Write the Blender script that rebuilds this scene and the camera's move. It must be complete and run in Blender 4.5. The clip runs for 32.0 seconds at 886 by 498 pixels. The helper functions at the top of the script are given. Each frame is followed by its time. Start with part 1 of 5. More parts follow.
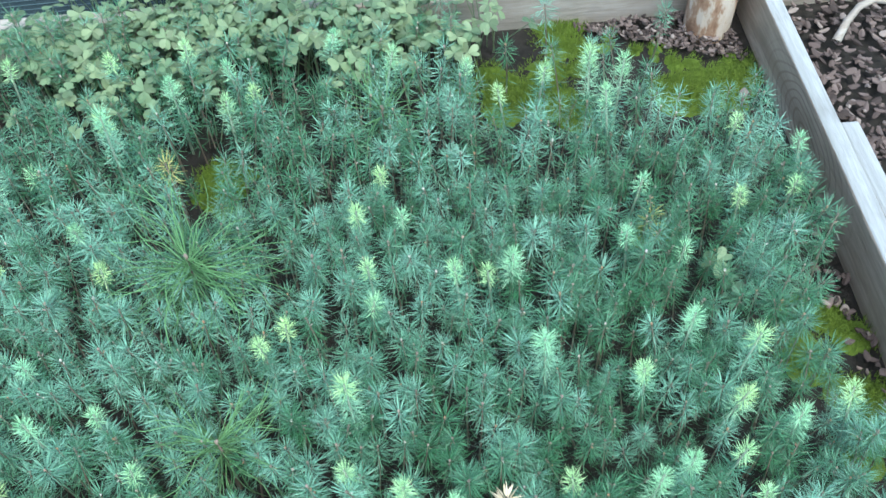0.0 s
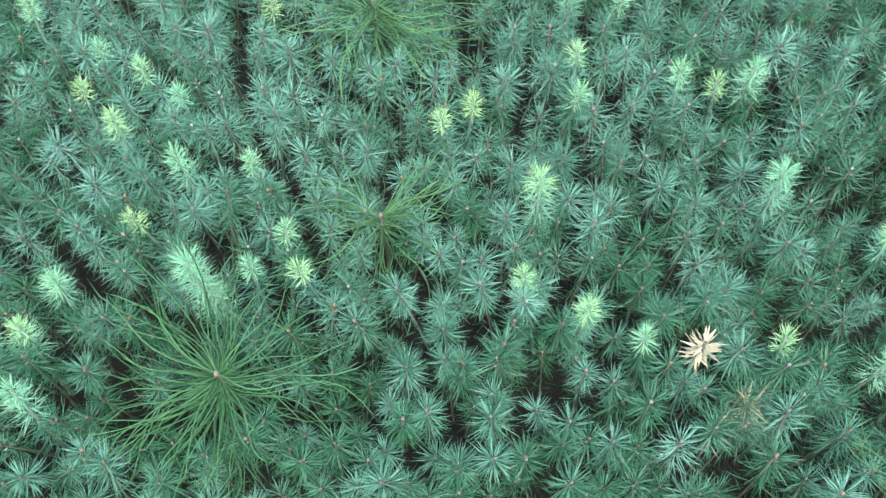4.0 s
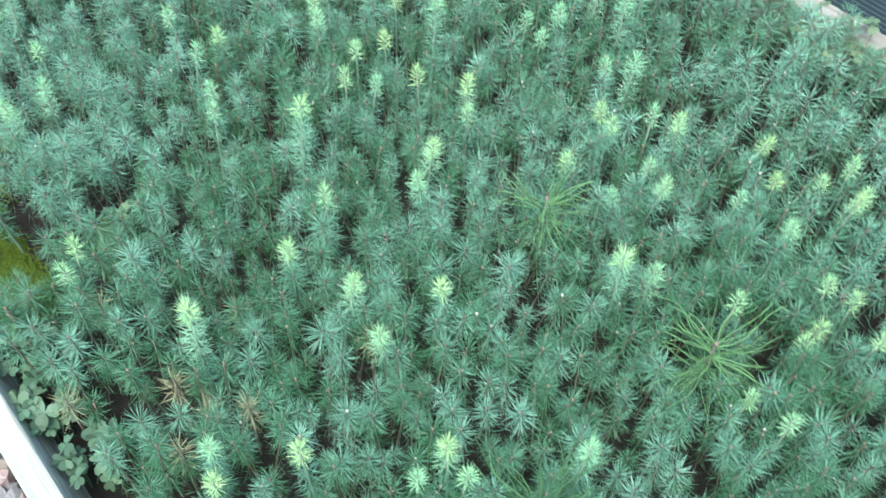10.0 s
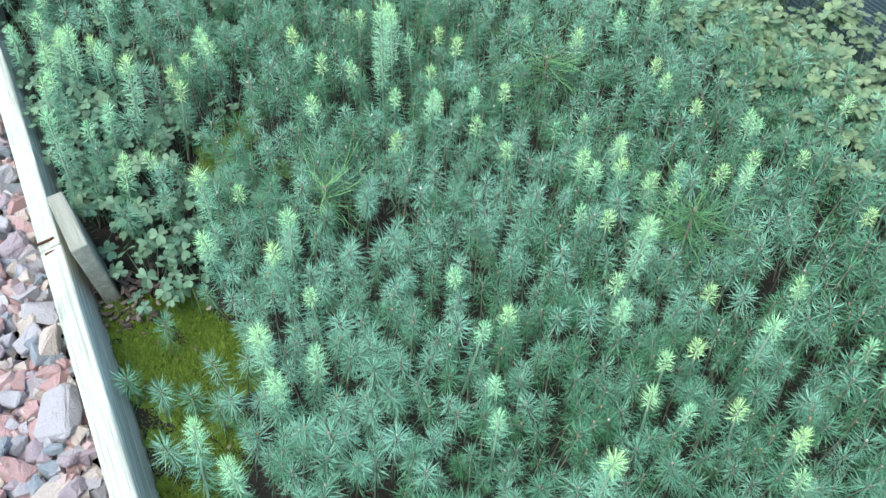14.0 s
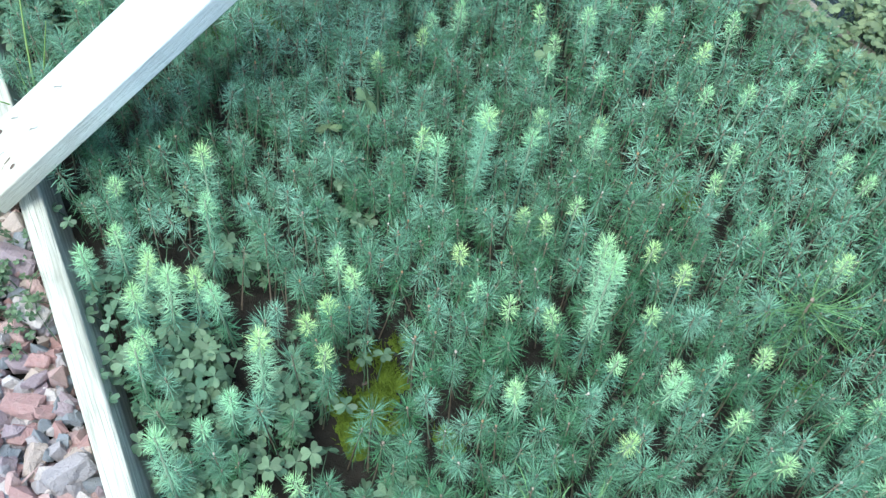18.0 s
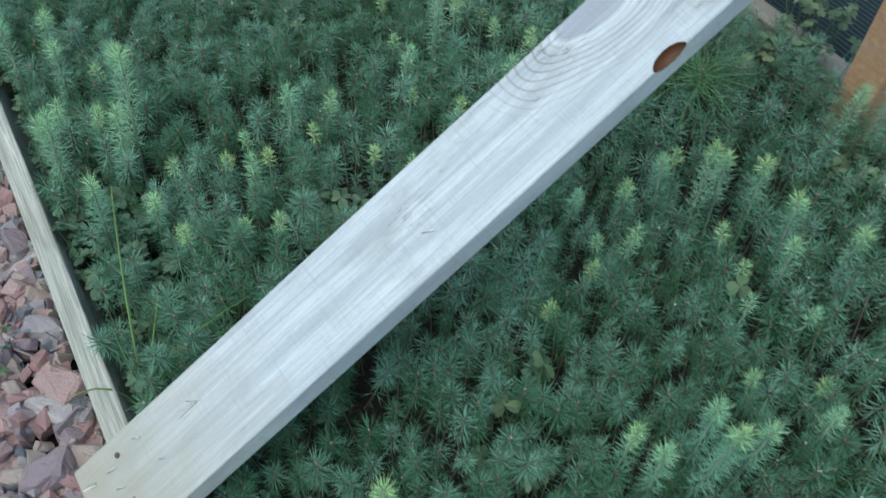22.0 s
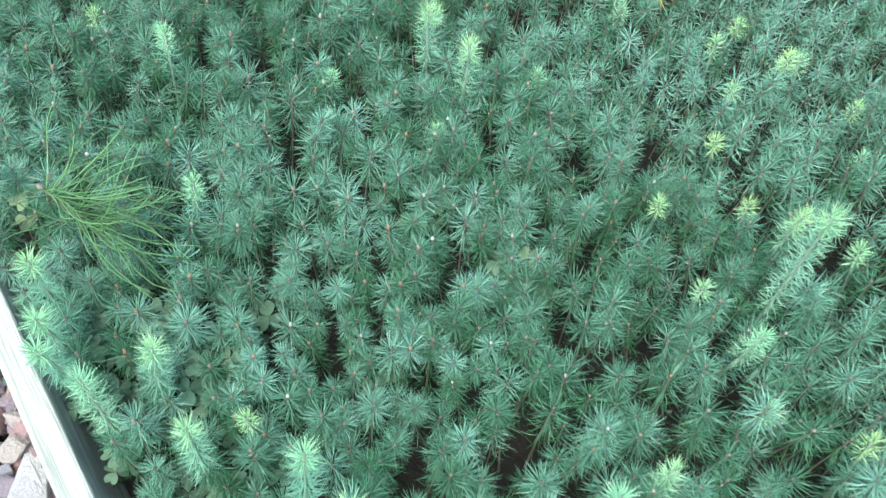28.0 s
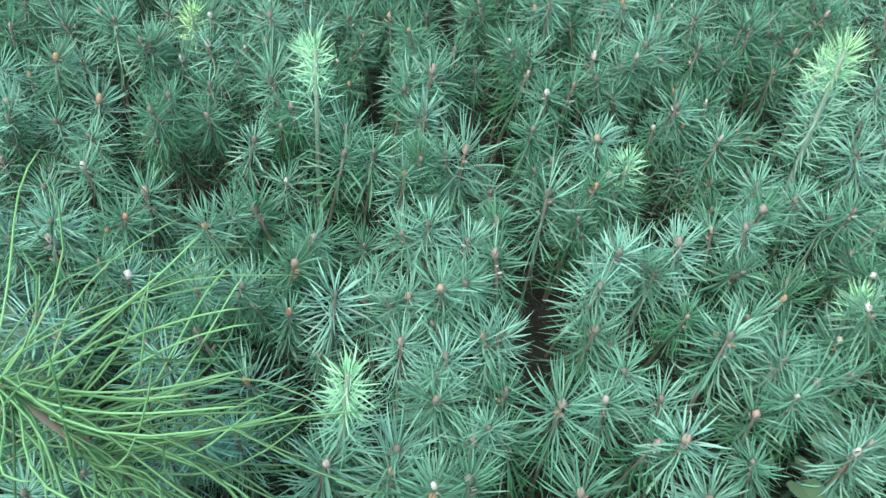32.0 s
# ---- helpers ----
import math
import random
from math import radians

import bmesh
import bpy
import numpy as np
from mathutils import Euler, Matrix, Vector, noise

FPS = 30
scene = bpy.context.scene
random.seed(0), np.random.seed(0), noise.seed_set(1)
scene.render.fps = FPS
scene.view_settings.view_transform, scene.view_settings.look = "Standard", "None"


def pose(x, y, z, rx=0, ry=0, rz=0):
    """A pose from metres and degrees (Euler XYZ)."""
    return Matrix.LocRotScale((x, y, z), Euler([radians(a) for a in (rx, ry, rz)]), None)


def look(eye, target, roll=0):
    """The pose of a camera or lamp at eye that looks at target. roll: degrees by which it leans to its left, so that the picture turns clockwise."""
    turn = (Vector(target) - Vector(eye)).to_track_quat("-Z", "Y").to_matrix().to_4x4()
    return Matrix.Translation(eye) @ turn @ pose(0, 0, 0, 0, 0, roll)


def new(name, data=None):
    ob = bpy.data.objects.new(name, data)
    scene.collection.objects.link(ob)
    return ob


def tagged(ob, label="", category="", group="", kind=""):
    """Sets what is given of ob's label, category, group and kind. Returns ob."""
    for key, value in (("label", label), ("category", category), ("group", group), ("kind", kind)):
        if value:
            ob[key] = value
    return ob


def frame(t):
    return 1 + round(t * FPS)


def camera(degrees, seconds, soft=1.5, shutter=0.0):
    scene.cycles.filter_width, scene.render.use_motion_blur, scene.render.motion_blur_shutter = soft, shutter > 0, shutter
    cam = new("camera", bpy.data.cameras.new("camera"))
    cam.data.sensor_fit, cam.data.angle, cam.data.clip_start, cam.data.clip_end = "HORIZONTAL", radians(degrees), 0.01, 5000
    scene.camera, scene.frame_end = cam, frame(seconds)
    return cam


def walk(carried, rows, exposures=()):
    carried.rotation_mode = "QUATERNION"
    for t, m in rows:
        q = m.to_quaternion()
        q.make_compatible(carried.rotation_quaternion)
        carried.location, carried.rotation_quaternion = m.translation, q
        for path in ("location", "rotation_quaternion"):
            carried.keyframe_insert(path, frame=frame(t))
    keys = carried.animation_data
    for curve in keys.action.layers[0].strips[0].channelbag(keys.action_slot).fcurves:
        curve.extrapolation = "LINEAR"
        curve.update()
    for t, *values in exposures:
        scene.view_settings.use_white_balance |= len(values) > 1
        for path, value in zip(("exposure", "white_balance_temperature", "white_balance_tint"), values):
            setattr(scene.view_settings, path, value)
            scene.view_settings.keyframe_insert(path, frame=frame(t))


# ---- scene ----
cam = camera(52.6, 32.0, soft=1.45, shutter=0.3)
METRES, EYE, TILT, LEAN, TURN = 3.2, 0.77, -52.2, 1.7, -8.0
ROWS = [
    (0.0, 0.0, 0.0, 0.0, 0.0, 0.0, -0.0),
    (0.5, 0.0026, 0.0028, -0.0041, -1.29, -1.52, 1.31),
    (1.0, 0.0037, 0.0123, -0.0081, -2.74, -4.17, 2.45),
    (1.5, 0.0008, 0.019, -0.0115, -2.74, -7.04, 1.64),
    (2.0, -0.0025, 0.0245, -0.0143, -1.13, -9.38, 0.12),
    (2.5, -0.0096, 0.0266, -0.0145, 0.96, -10.23, -1.8),
    (4.5, -0.0316, 0.0328, -0.0144, 8.18, -12.06, -12.91),
    (5.0, -0.0379, 0.0292, -0.012, 10.6, -11.81, -15.17),
    (5.5, -0.0519, 0.0218, -0.0051, 16.25, -10.87, -18.9),
    (6.0, -0.0655, 0.0179, -0.0058, 19.33, -10.24, -24.68),
    (6.5, -0.0782, 0.0152, -0.0101, 21.1, -10.6, -28.35),
    (7.0, -0.0923, 0.0132, -0.015, 20.98, -10.92, -29.73),
    (7.5, -0.1069, 0.0098, -0.0177, 22.28, -11.39, -30.53),
    (8.0, -0.1237, 0.0038, -0.0197, 24.29, -11.78, -32.27),
    (8.5, -0.1444, -0.0019, -0.023, 27.0, -12.49, -34.93),
    (9.0, -0.1629, -0.0073, -0.0265, 29.65, -13.22, -37.34),
    (9.5, -0.179, -0.0136, -0.0294, 33.33, -14.37, -39.51),
    (10.0, -0.1886, -0.0198, -0.0303, 37.42, -15.24, -42.36),
    (10.5, -0.197, -0.0285, -0.031, 40.92, -15.68, -45.24),
    (11.0, -0.2023, -0.0348, -0.0303, 44.47, -15.68, -47.19),
    (11.5, -0.2085, -0.0386, -0.0286, 47.34, -15.94, -48.53),
    (12.0, -0.2216, -0.0399, -0.0257, 50.89, -16.75, -49.27),
    (12.5, -0.2397, -0.0368, -0.0266, 54.32, -19.6, -50.05),
    (13.0, -0.2586, -0.0291, -0.0258, 56.27, -22.56, -50.66),
    (13.5, -0.273, -0.0273, -0.0242, 55.45, -23.01, -49.49),
    (15.5, -0.3506, -0.0251, -0.0312, 51.08, -21.56, -49.59),
    (16.0, -0.3722, -0.0333, -0.0384, 48.77, -19.51, -48.85),
    (16.5, -0.3927, -0.0405, -0.0405, 52.42, -20.01, -49.25),
    (17.0, -0.4152, -0.0347, -0.0412, 54.77, -20.82, -50.41),
    (17.5, -0.4321, -0.03, -0.0428, 53.21, -22.16, -50.83),
    (18.0, -0.4478, -0.0249, -0.0432, 53.27, -24.33, -50.4),
    (18.5, -0.4572, -0.0226, -0.0414, 55.82, -26.57, -49.8),
    (19.0, -0.4651, -0.0223, -0.0411, 56.17, -26.78, -50.02),
    (19.5, -0.4784, -0.0219, -0.0429, 54.99, -26.15, -50.56),
    (20.0, -0.5011, -0.0271, -0.0487, 51.78, -24.5, -49.83),
    (20.5, -0.5225, -0.0356, -0.0531, 48.62, -21.2, -47.91),
    (21.0, -0.5361, -0.0395, -0.0559, 47.4, -19.64, -47.52),
    (21.5, -0.5493, -0.0407, -0.0572, 47.32, -19.15, -48.01),
    (22.0, -0.567, -0.0404, -0.0586, 49.6, -20.55, -49.21),
    (22.5, -0.5923, -0.0321, -0.0627, 52.92, -24.33, -49.89),
    (23.0, -0.6116, -0.0267, -0.0618, 52.49, -25.58, -50.07),
    (23.5, -0.6253, -0.0264, -0.0623, 54.01, -27.33, -49.51),
    (24.0, -0.6379, -0.0243, -0.0595, 57.61, -30.23, -49.56),
    (24.5, -0.6541, -0.022, -0.0614, 56.22, -29.55, -51.05),
    (25.0, -0.6742, -0.0275, -0.0641, 54.78, -28.12, -50.76),
    (25.5, -0.6893, -0.0283, -0.069, 51.47, -25.51, -49.68),
    (26.0, -0.7033, -0.0285, -0.073, 47.81, -23.28, -48.67),
    (26.5, -0.7159, -0.0285, -0.0733, 48.28, -23.41, -48.08),
    (28.5, -0.7922, 0.0011, -0.0845, 44.99, -24.76, -46.3),
    (29.0, -0.8059, 0.0078, -0.0842, 45.78, -26.09, -46.51),
    (29.5, -0.8253, 0.0184, -0.0943, 45.24, -27.15, -47.49),
    (30.0, -0.8427, 0.0267, -0.1025, 45.13, -27.56, -48.06),
    (30.5, -0.8509, 0.0388, -0.1135, 46.46, -27.78, -48.44),
    (31.0, -0.8584, 0.0566, -0.1259, 51.55, -27.53, -48.26),
    (31.5, -0.866, 0.0702, -0.1327, 55.24, -27.56, -48.82),
    (32.0, -0.8689, 0.0778, -0.139, 56.75, -25.95, -50.01),
]
EXPOSURES = [(t, e - 0.04, 6100 if t < 3 else 6550 if t < 15 else 6480, 2) for t, e in ((0.0, 1.8), (2.5, 1.80), (5.0, 1.75), (8.0, 1.86), (10.0, 1.93), (13.0, 1.84), (16.0, 1.79), (19.5, 1.74), (21.0, 1.02), (22.0, 0.55), (23.0, 0.26), (24.2, 0.40), (25.0, 1.18), (25.6, 1.60), (26.5, 1.78), (28.5, 1.82), (32.0, 1.80))]
walk(cam, [(t, pose(0, 0, EYE, TILT, LEAN, TURN) @ pose(METRES * x, METRES * y, METRES * z, 90 + pitch, roll, yaw)) for t, x, y, z, yaw, pitch, roll in ROWS], EXPOSURES)

# ---- light ----
world = bpy.data.worlds.new("sky")
scene.world = world
world.use_nodes = True
wn = world.node_tree
sky = wn.nodes.new("ShaderNodeTexSky")
sky.sky_type, sky.sun_disc = "NISHITA", False
sky.sun_elevation, sky.sun_rotation = radians(58), radians(200)
sky.air_density, sky.dust_density, sky.ozone_density = 1.0, 1.5, 1.5
wn.links.new(sky.outputs[0], wn.nodes["Background"].inputs[0])
wn.nodes["Background"].inputs[1].default_value = 0.13
sun = new("overcast_sun", bpy.data.lights.new("overcast_sun", "SUN"))
sun.data.energy, sun.data.angle, sun.data.color = 1.2, radians(35), (1.0, 0.99, 0.97)
sun.matrix_world = look((0.34, -0.42, 1.0), (0, 0, 0))


# ---- materials ----
def material(name, base, rough=0.7, spec=0.3):
    """A material with its node tree and shader."""
    m = bpy.data.materials.new(name)
    m.use_nodes = True
    n = m.node_tree
    s = n.nodes["Principled BSDF"]
    s.inputs["Base Color"].default_value = (*base, 1)
    s.inputs["Roughness"].default_value = rough
    s.inputs["Specular IOR Level"].default_value = spec
    return m, n, s


def coords(n, scale=(1, 1, 1), rot=(0, 0, 0)):
    c, mp = n.nodes.new("ShaderNodeTexCoord"), n.nodes.new("ShaderNodeMapping")
    mp.inputs["Scale"].default_value, mp.inputs["Rotation"].default_value = scale, rot
    n.links.new(c.outputs["Object"], mp.inputs[0])
    return mp.outputs[0]


def noise_tex(n, vec, scale, detail=4, rough=0.55, distort=0.0):
    t = n.nodes.new("ShaderNodeTexNoise")
    t.inputs["Scale"].default_value, t.inputs["Detail"].default_value = scale, detail
    t.inputs["Roughness"].default_value, t.inputs["Distortion"].default_value = rough, distort
    if vec is not None:
        n.links.new(vec, t.inputs["Vector"])
    return t.outputs["Fac"]


def ramp(n, fac, stops):
    r = n.nodes.new("ShaderNodeValToRGB")
    e = r.color_ramp.elements
    while len(e) < len(stops):
        e.new(0.5)
    for k, (at, col) in zip(e, stops):
        k.position, k.color = at, (*col, 1)
    n.links.new(fac, r.inputs[0])
    return r.outputs[0]


def mix(n, fac, a, b, mode="MIX"):
    m = n.nodes.new("ShaderNodeMix")
    m.data_type, m.blend_type = "RGBA", mode
    for sock, v in ((m.inputs[0], fac), (m.inputs[6], a), (m.inputs[7], b)):
        if isinstance(v, (int, float)):
            sock.default_value = v
        elif isinstance(v, tuple):
            sock.default_value = (*v, 1)
        else:
            n.links.new(v, sock)
    return m.outputs[2]


def bump(n, s, height, strength=0.4, distance=0.002):
    b = n.nodes.new("ShaderNodeBump")
    b.inputs["Strength"].default_value, b.inputs["Distance"].default_value = strength, distance
    n.links.new(height, b.inputs["Height"])
    n.links.new(b.outputs[0], s.inputs["Normal"])


def leafy(name, dark, light, attr=True, through_light=0.25, rough=0.5, spec=0.35, spread=0.25):
    """Foliage: colour runs with the plant's own tone and a little from needle to needle; some light passes through."""
    m, n, s = material(name, dark, rough, spec)
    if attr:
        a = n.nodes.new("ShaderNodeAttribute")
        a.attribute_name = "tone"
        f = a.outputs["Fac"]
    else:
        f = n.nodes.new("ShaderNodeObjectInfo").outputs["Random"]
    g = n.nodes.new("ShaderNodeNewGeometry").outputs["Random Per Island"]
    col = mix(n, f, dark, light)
    v = n.nodes.new("ShaderNodeMapRange")
    v.inputs["To Min"].default_value, v.inputs["To Max"].default_value = 1 - spread, 1 + spread
    n.links.new(g, v.inputs[0])
    hs = n.nodes.new("ShaderNodeHueSaturation")
    n.links.new(v.outputs[0], hs.inputs["Value"])
    n.links.new(col, hs.inputs["Color"])
    n.links.new(hs.outputs[0], s.inputs["Base Color"])
    tr = n.nodes.new("ShaderNodeBsdfTranslucent")
    n.links.new(hs.outputs[0], tr.inputs[0])
    ms = n.nodes.new("ShaderNodeMixShader")
    ms.inputs[0].default_value = through_light
    n.links.new(s.outputs[0], ms.inputs[1])
    n.links.new(tr.outputs[0], ms.inputs[2])
    n.links.new(ms.outputs[0], n.nodes["Material Output"].inputs[0])
    return m


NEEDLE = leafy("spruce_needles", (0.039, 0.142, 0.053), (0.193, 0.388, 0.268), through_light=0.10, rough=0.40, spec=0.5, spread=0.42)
NEEDLE_OWN = leafy("spruce_needles_single", (0.075, 0.215, 0.11), (0.155, 0.36, 0.255), attr=False)
NEEDLE_TIP = leafy("fresh_needles", (0.38, 0.70, 0.42), (0.56, 0.79, 0.36), attr=False, through_light=0.3)
NEEDLE_MID = leafy("pale_needles", (0.21, 0.44, 0.295), (0.37, 0.62, 0.38), attr=False, through_light=0.25)
PINE = leafy("pine_needles", (0.12, 0.27, 0.105), (0.20, 0.385, 0.155), attr=False, spread=0.5)
CLOVER = leafy("clover_leaf", (0.07, 0.145, 0.088), (0.145, 0.23, 0.135), attr=False, through_light=0.2)
CLOVER_OLD = leafy("old_clover_leaf", (0.12, 0.20, 0.10), (0.22, 0.29, 0.148), attr=False, through_light=0.25)
CLOVER_FIELD = leafy("clover_leaf_mass", (0.075, 0.15, 0.08), (0.22, 0.29, 0.15), through_light=0.25)
GRASS = leafy("grass_blade", (0.17, 0.33, 0.09), (0.27, 0.40, 0.14), attr=False)
DRY = leafy("withered_needles", (0.46, 0.30, 0.15), (0.66, 0.54, 0.35), attr=False)
CREAM = leafy("cream_needles", (0.80, 0.66, 0.44), (0.88, 0.78, 0.58), attr=False)
BROWNING = leafy("browning_needles", (0.27, 0.31, 0.16), (0.40, 0.36, 0.21), attr=False)
YELLOW = leafy("yellowed_needles", (0.42, 0.44, 0.13), (0.50, 0.47, 0.16), attr=False)
STEM, _, _ = material("seedling_stem", (0.165, 0.135, 0.10), 0.8)
BUD, bn, bs = material("seedling_bud", (0.3, 0.16, 0.08), 0.55)


bn.links.new(ramp(bn, bn.nodes.new("ShaderNodeNewGeometry").outputs["Random Per Island"], [(0.0, (0.15, 0.15, 0.11)), (0.5, (0.23, 0.19, 0.15)), (0.7, (0.36, 0.27, 0.22)), (0.80, (0.42, 0.25, 0.14)), (0.86, (0.40, 0.26, 0.16)), (0.9, (0.40, 0.33, 0.27)), (1.0, (0.66, 0.61, 0.54))]), bs.inputs["Base Color"])


def wood(name, pale, dark, axis_scale=(1.5, 30, 30), dirt=(0.12, 0.12, 0.09), bite=0.5, fibre=(11, 110, 110)):
    """Weathered softwood: long grain lines, grey bloom, fine cracks. The grain runs along the board's local x."""
    m, n, s = material(name, pale, 0.8, 0.2)
    vec = coords(n, axis_scale)
    g1 = noise_tex(n, vec, 3.0, 6, 0.6, 0.6)
    fine = noise_tex(n, coords(n, fibre), 3.0, 5, 0.6, 0.5)
    blot = noise_tex(n, coords(n, (5, 9, 9)), 1.6, 4)
    col = ramp(n, g1, [(0.25, dark), (0.68, pale)])
    col = mix(n, ramp(n, fine, [(0.38, (0, 0, 0)), (0.58, (1, 1, 1))]), mix(n, bite, col, dark), col)
    col = mix(n, ramp(n, blot, [(0.55, (0, 0, 0)), (0.75, (0.5, 0.5, 0.5))]), col, dirt)
    n.links.new(col, s.inputs["Base Color"])
    bump(n, s, fine, bite, 0.002)
    return m


def knot_wood(name):
    """Pale rafter wood with growth rings round a knot at its edge, saw marks and cracks."""
    m = wood(name, (0.69, 0.76, 0.77), (0.53, 0.59, 0.60), (1.2, 30, 30))
    n = m.node_tree
    s = n.nodes["Principled BSDF"]
    old = s.inputs["Base Color"].links[0].from_socket
    mp = n.nodes.new("ShaderNodeMapping")
    mp.inputs["Location"].default_value, mp.inputs["Scale"].default_value = (0.0158, -0.0542, 0.0), (0.55, 1.0, 0.0)
    c = n.nodes.new("ShaderNodeTexCoord")
    warp = mix(n, 0.035, c.outputs["Object"], noise_colour(n, c.outputs["Object"], 9))
    n.links.new(warp, mp.inputs[0])
    mp.vector_type = "POINT"
    ln = n.nodes.new("ShaderNodeVectorMath")
    ln.operation = "LENGTH"
    n.links.new(mp.outputs[0], ln.inputs[0])
    sc = n.nodes.new("ShaderNodeMath")
    sc.operation, sc.inputs[1].default_value = "MULTIPLY", 1250.0
    n.links.new(ln.outputs["Value"], sc.inputs[0])
    sn = n.nodes.new("ShaderNodeMath")
    sn.operation = "SINE"
    n.links.new(sc.outputs[0], sn.inputs[0])
    ring = ramp(n, sn.outputs[0], [(0.48, (0, 0, 0)), (1.0, (0.72, 0.72, 0.72))])
    near = ramp(n, ln.outputs["Value"], [(0.012, (0.1, 0.1, 0.1)), (0.019, (1, 1, 1)), (0.046, (0.85, 0.85, 0.85)), (0.066, (0, 0, 0))])
    broken = ramp(n, noise_tex(n, coords(n, (30, 45, 10)), 1.5, 3), [(0.32, (0.55, 0.55, 0.55)), (0.6, (1, 1, 1))])
    f = mix(n, 1.0, mix(n, 1.0, ring, near, "MULTIPLY"), broken, "MULTIPLY")
    streak = noise_tex(n, coords(n, (2.2, 60, 8)), 1.6, 3, 0.5, 1.1)
    old = mix(n, ramp(n, streak, [(0.40, (0.55, 0.55, 0.55)), (0.50, (0.12, 0.12, 0.12)), (0.66, (0, 0, 0))]), old, (0.41, 0.47, 0.50))
    fibre = noise_tex(n, coords(n, (5, 330, 20)), 1.6, 3, 0.5, 0.3)
    old = mix(n, ramp(n, fibre, [(0.40, (0.42, 0.42, 0.42)), (0.52, (0, 0, 0))]), old, (0.40, 0.45, 0.47))
    col = mix(n, f, old, (0.25, 0.235, 0.215))
    pale = ramp(n, ln.outputs["Value"], [(0.017, (0, 0, 0)), (0.0205, (0.75, 0.75, 0.75)), (0.024, (0.1, 0.1, 0.1)), (0.030, (0, 0, 0))])
    col = mix(n, pale, col, (0.74, 0.80, 0.80))
    core = ramp(n, ln.outputs["Value"], [(0.0, (0.8, 0.8, 0.8)), (0.015, (0.7, 0.7, 0.7)), (0.019, (0, 0, 0))])
    col = mix(n, core, col, (0.34, 0.37, 0.42))
    saw = mix(n, 1.0, noise_tex(n, coords(n, (260, 9, 9)), 2.0, 3, 0.5, 1.2), noise_tex(n, coords(n, (14, 30, 14)), 1.5, 3), "MULTIPLY")
    col = mix(n, ramp(n, saw, [(0.14, (0.22, 0.22, 0.22)), (0.22, (0, 0, 0))]), col, (0.30, 0.33, 0.33))
    speck = noise_tex(n, coords(n, (70, 260, 200)), 2.0, 4, 0.7)
    col = mix(n, ramp(n, speck, [(0.34, (0.22, 0.22, 0.22)), (0.48, (0, 0, 0))]), col, (0.30, 0.335, 0.34))
    crack = noise_tex(n, coords(n, (5, 130, 10)), 2.2, 2, 0.4)
    cm = ramp(n, crack, [(0.49, (0, 0, 0)), (0.497, (1, 1, 1)), (0.503, (1, 1, 1)), (0.51, (0, 0, 0))])
    some = ramp(n, noise_tex(n, coords(n, (7, 14, 1)), 1.3, 2), [(0.58, (0, 0, 0)), (0.62, (0.7, 0.7, 0.7))])
    sep = n.nodes.new("ShaderNodeSeparateXYZ")
    n.links.new(c.outputs["Object"], sep.inputs[0])
    ad = n.nodes.new("ShaderNodeMath")
    wob = noise_tex(n, coords(n, (18, 30, 1)), 1.5, 3)
    ad.operation = "MULTIPLY_ADD"
    ad.inputs[1].default_value = 0.12
    n.links.new(wob, ad.inputs[0])
    n.links.new(sep.outputs[0], ad.inputs[2])
    foot = ramp(n, ad.outputs[0], [(0.0, (0.85, 0.85, 0.85)), (1.0, (0, 0, 0))])
    rg = n.nodes.new("ShaderNodeMapRange")
    rg.inputs["From Min"].default_value, rg.inputs["From Max"].default_value = -0.56, -0.36
    n.links.new(ad.outputs[0], rg.inputs[0])
    n.links.new(rg.outputs[0], n.nodes[foot.node.name].inputs[0])
    col = mix(n, foot, col, (0.40, 0.38, 0.29))
    n.links.new(mix(n, mix(n, 1.0, cm, some, "MULTIPLY"), col, (0.09, 0.085, 0.08)), s.inputs["Base Color"])
    return m


def noise_colour(n, vec, scale):
    t = n.nodes.new("ShaderNodeTexNoise")
    t.inputs["Scale"].default_value = scale
    n.links.new(vec, t.inputs["Vector"])
    return t.outputs["Color"]


RAFTER = knot_wood("knotty_rafter")
WOOD = wood("weathered_board", (0.72, 0.73, 0.635), (0.29, 0.30, 0.25), bite=0.85, fibre=(4, 140, 140))
WOOD_GREY = wood("grey_board", (0.42, 0.39, 0.335), (0.25, 0.215, 0.17), (1.2, 18, 18))
WOOD_OLD = wood("lichen_board", (0.36, 0.35, 0.29), (0.19, 0.19, 0.15))

WOOD_TOP = wood("pale_edge", (0.40, 0.415, 0.40), (0.26, 0.27, 0.25))


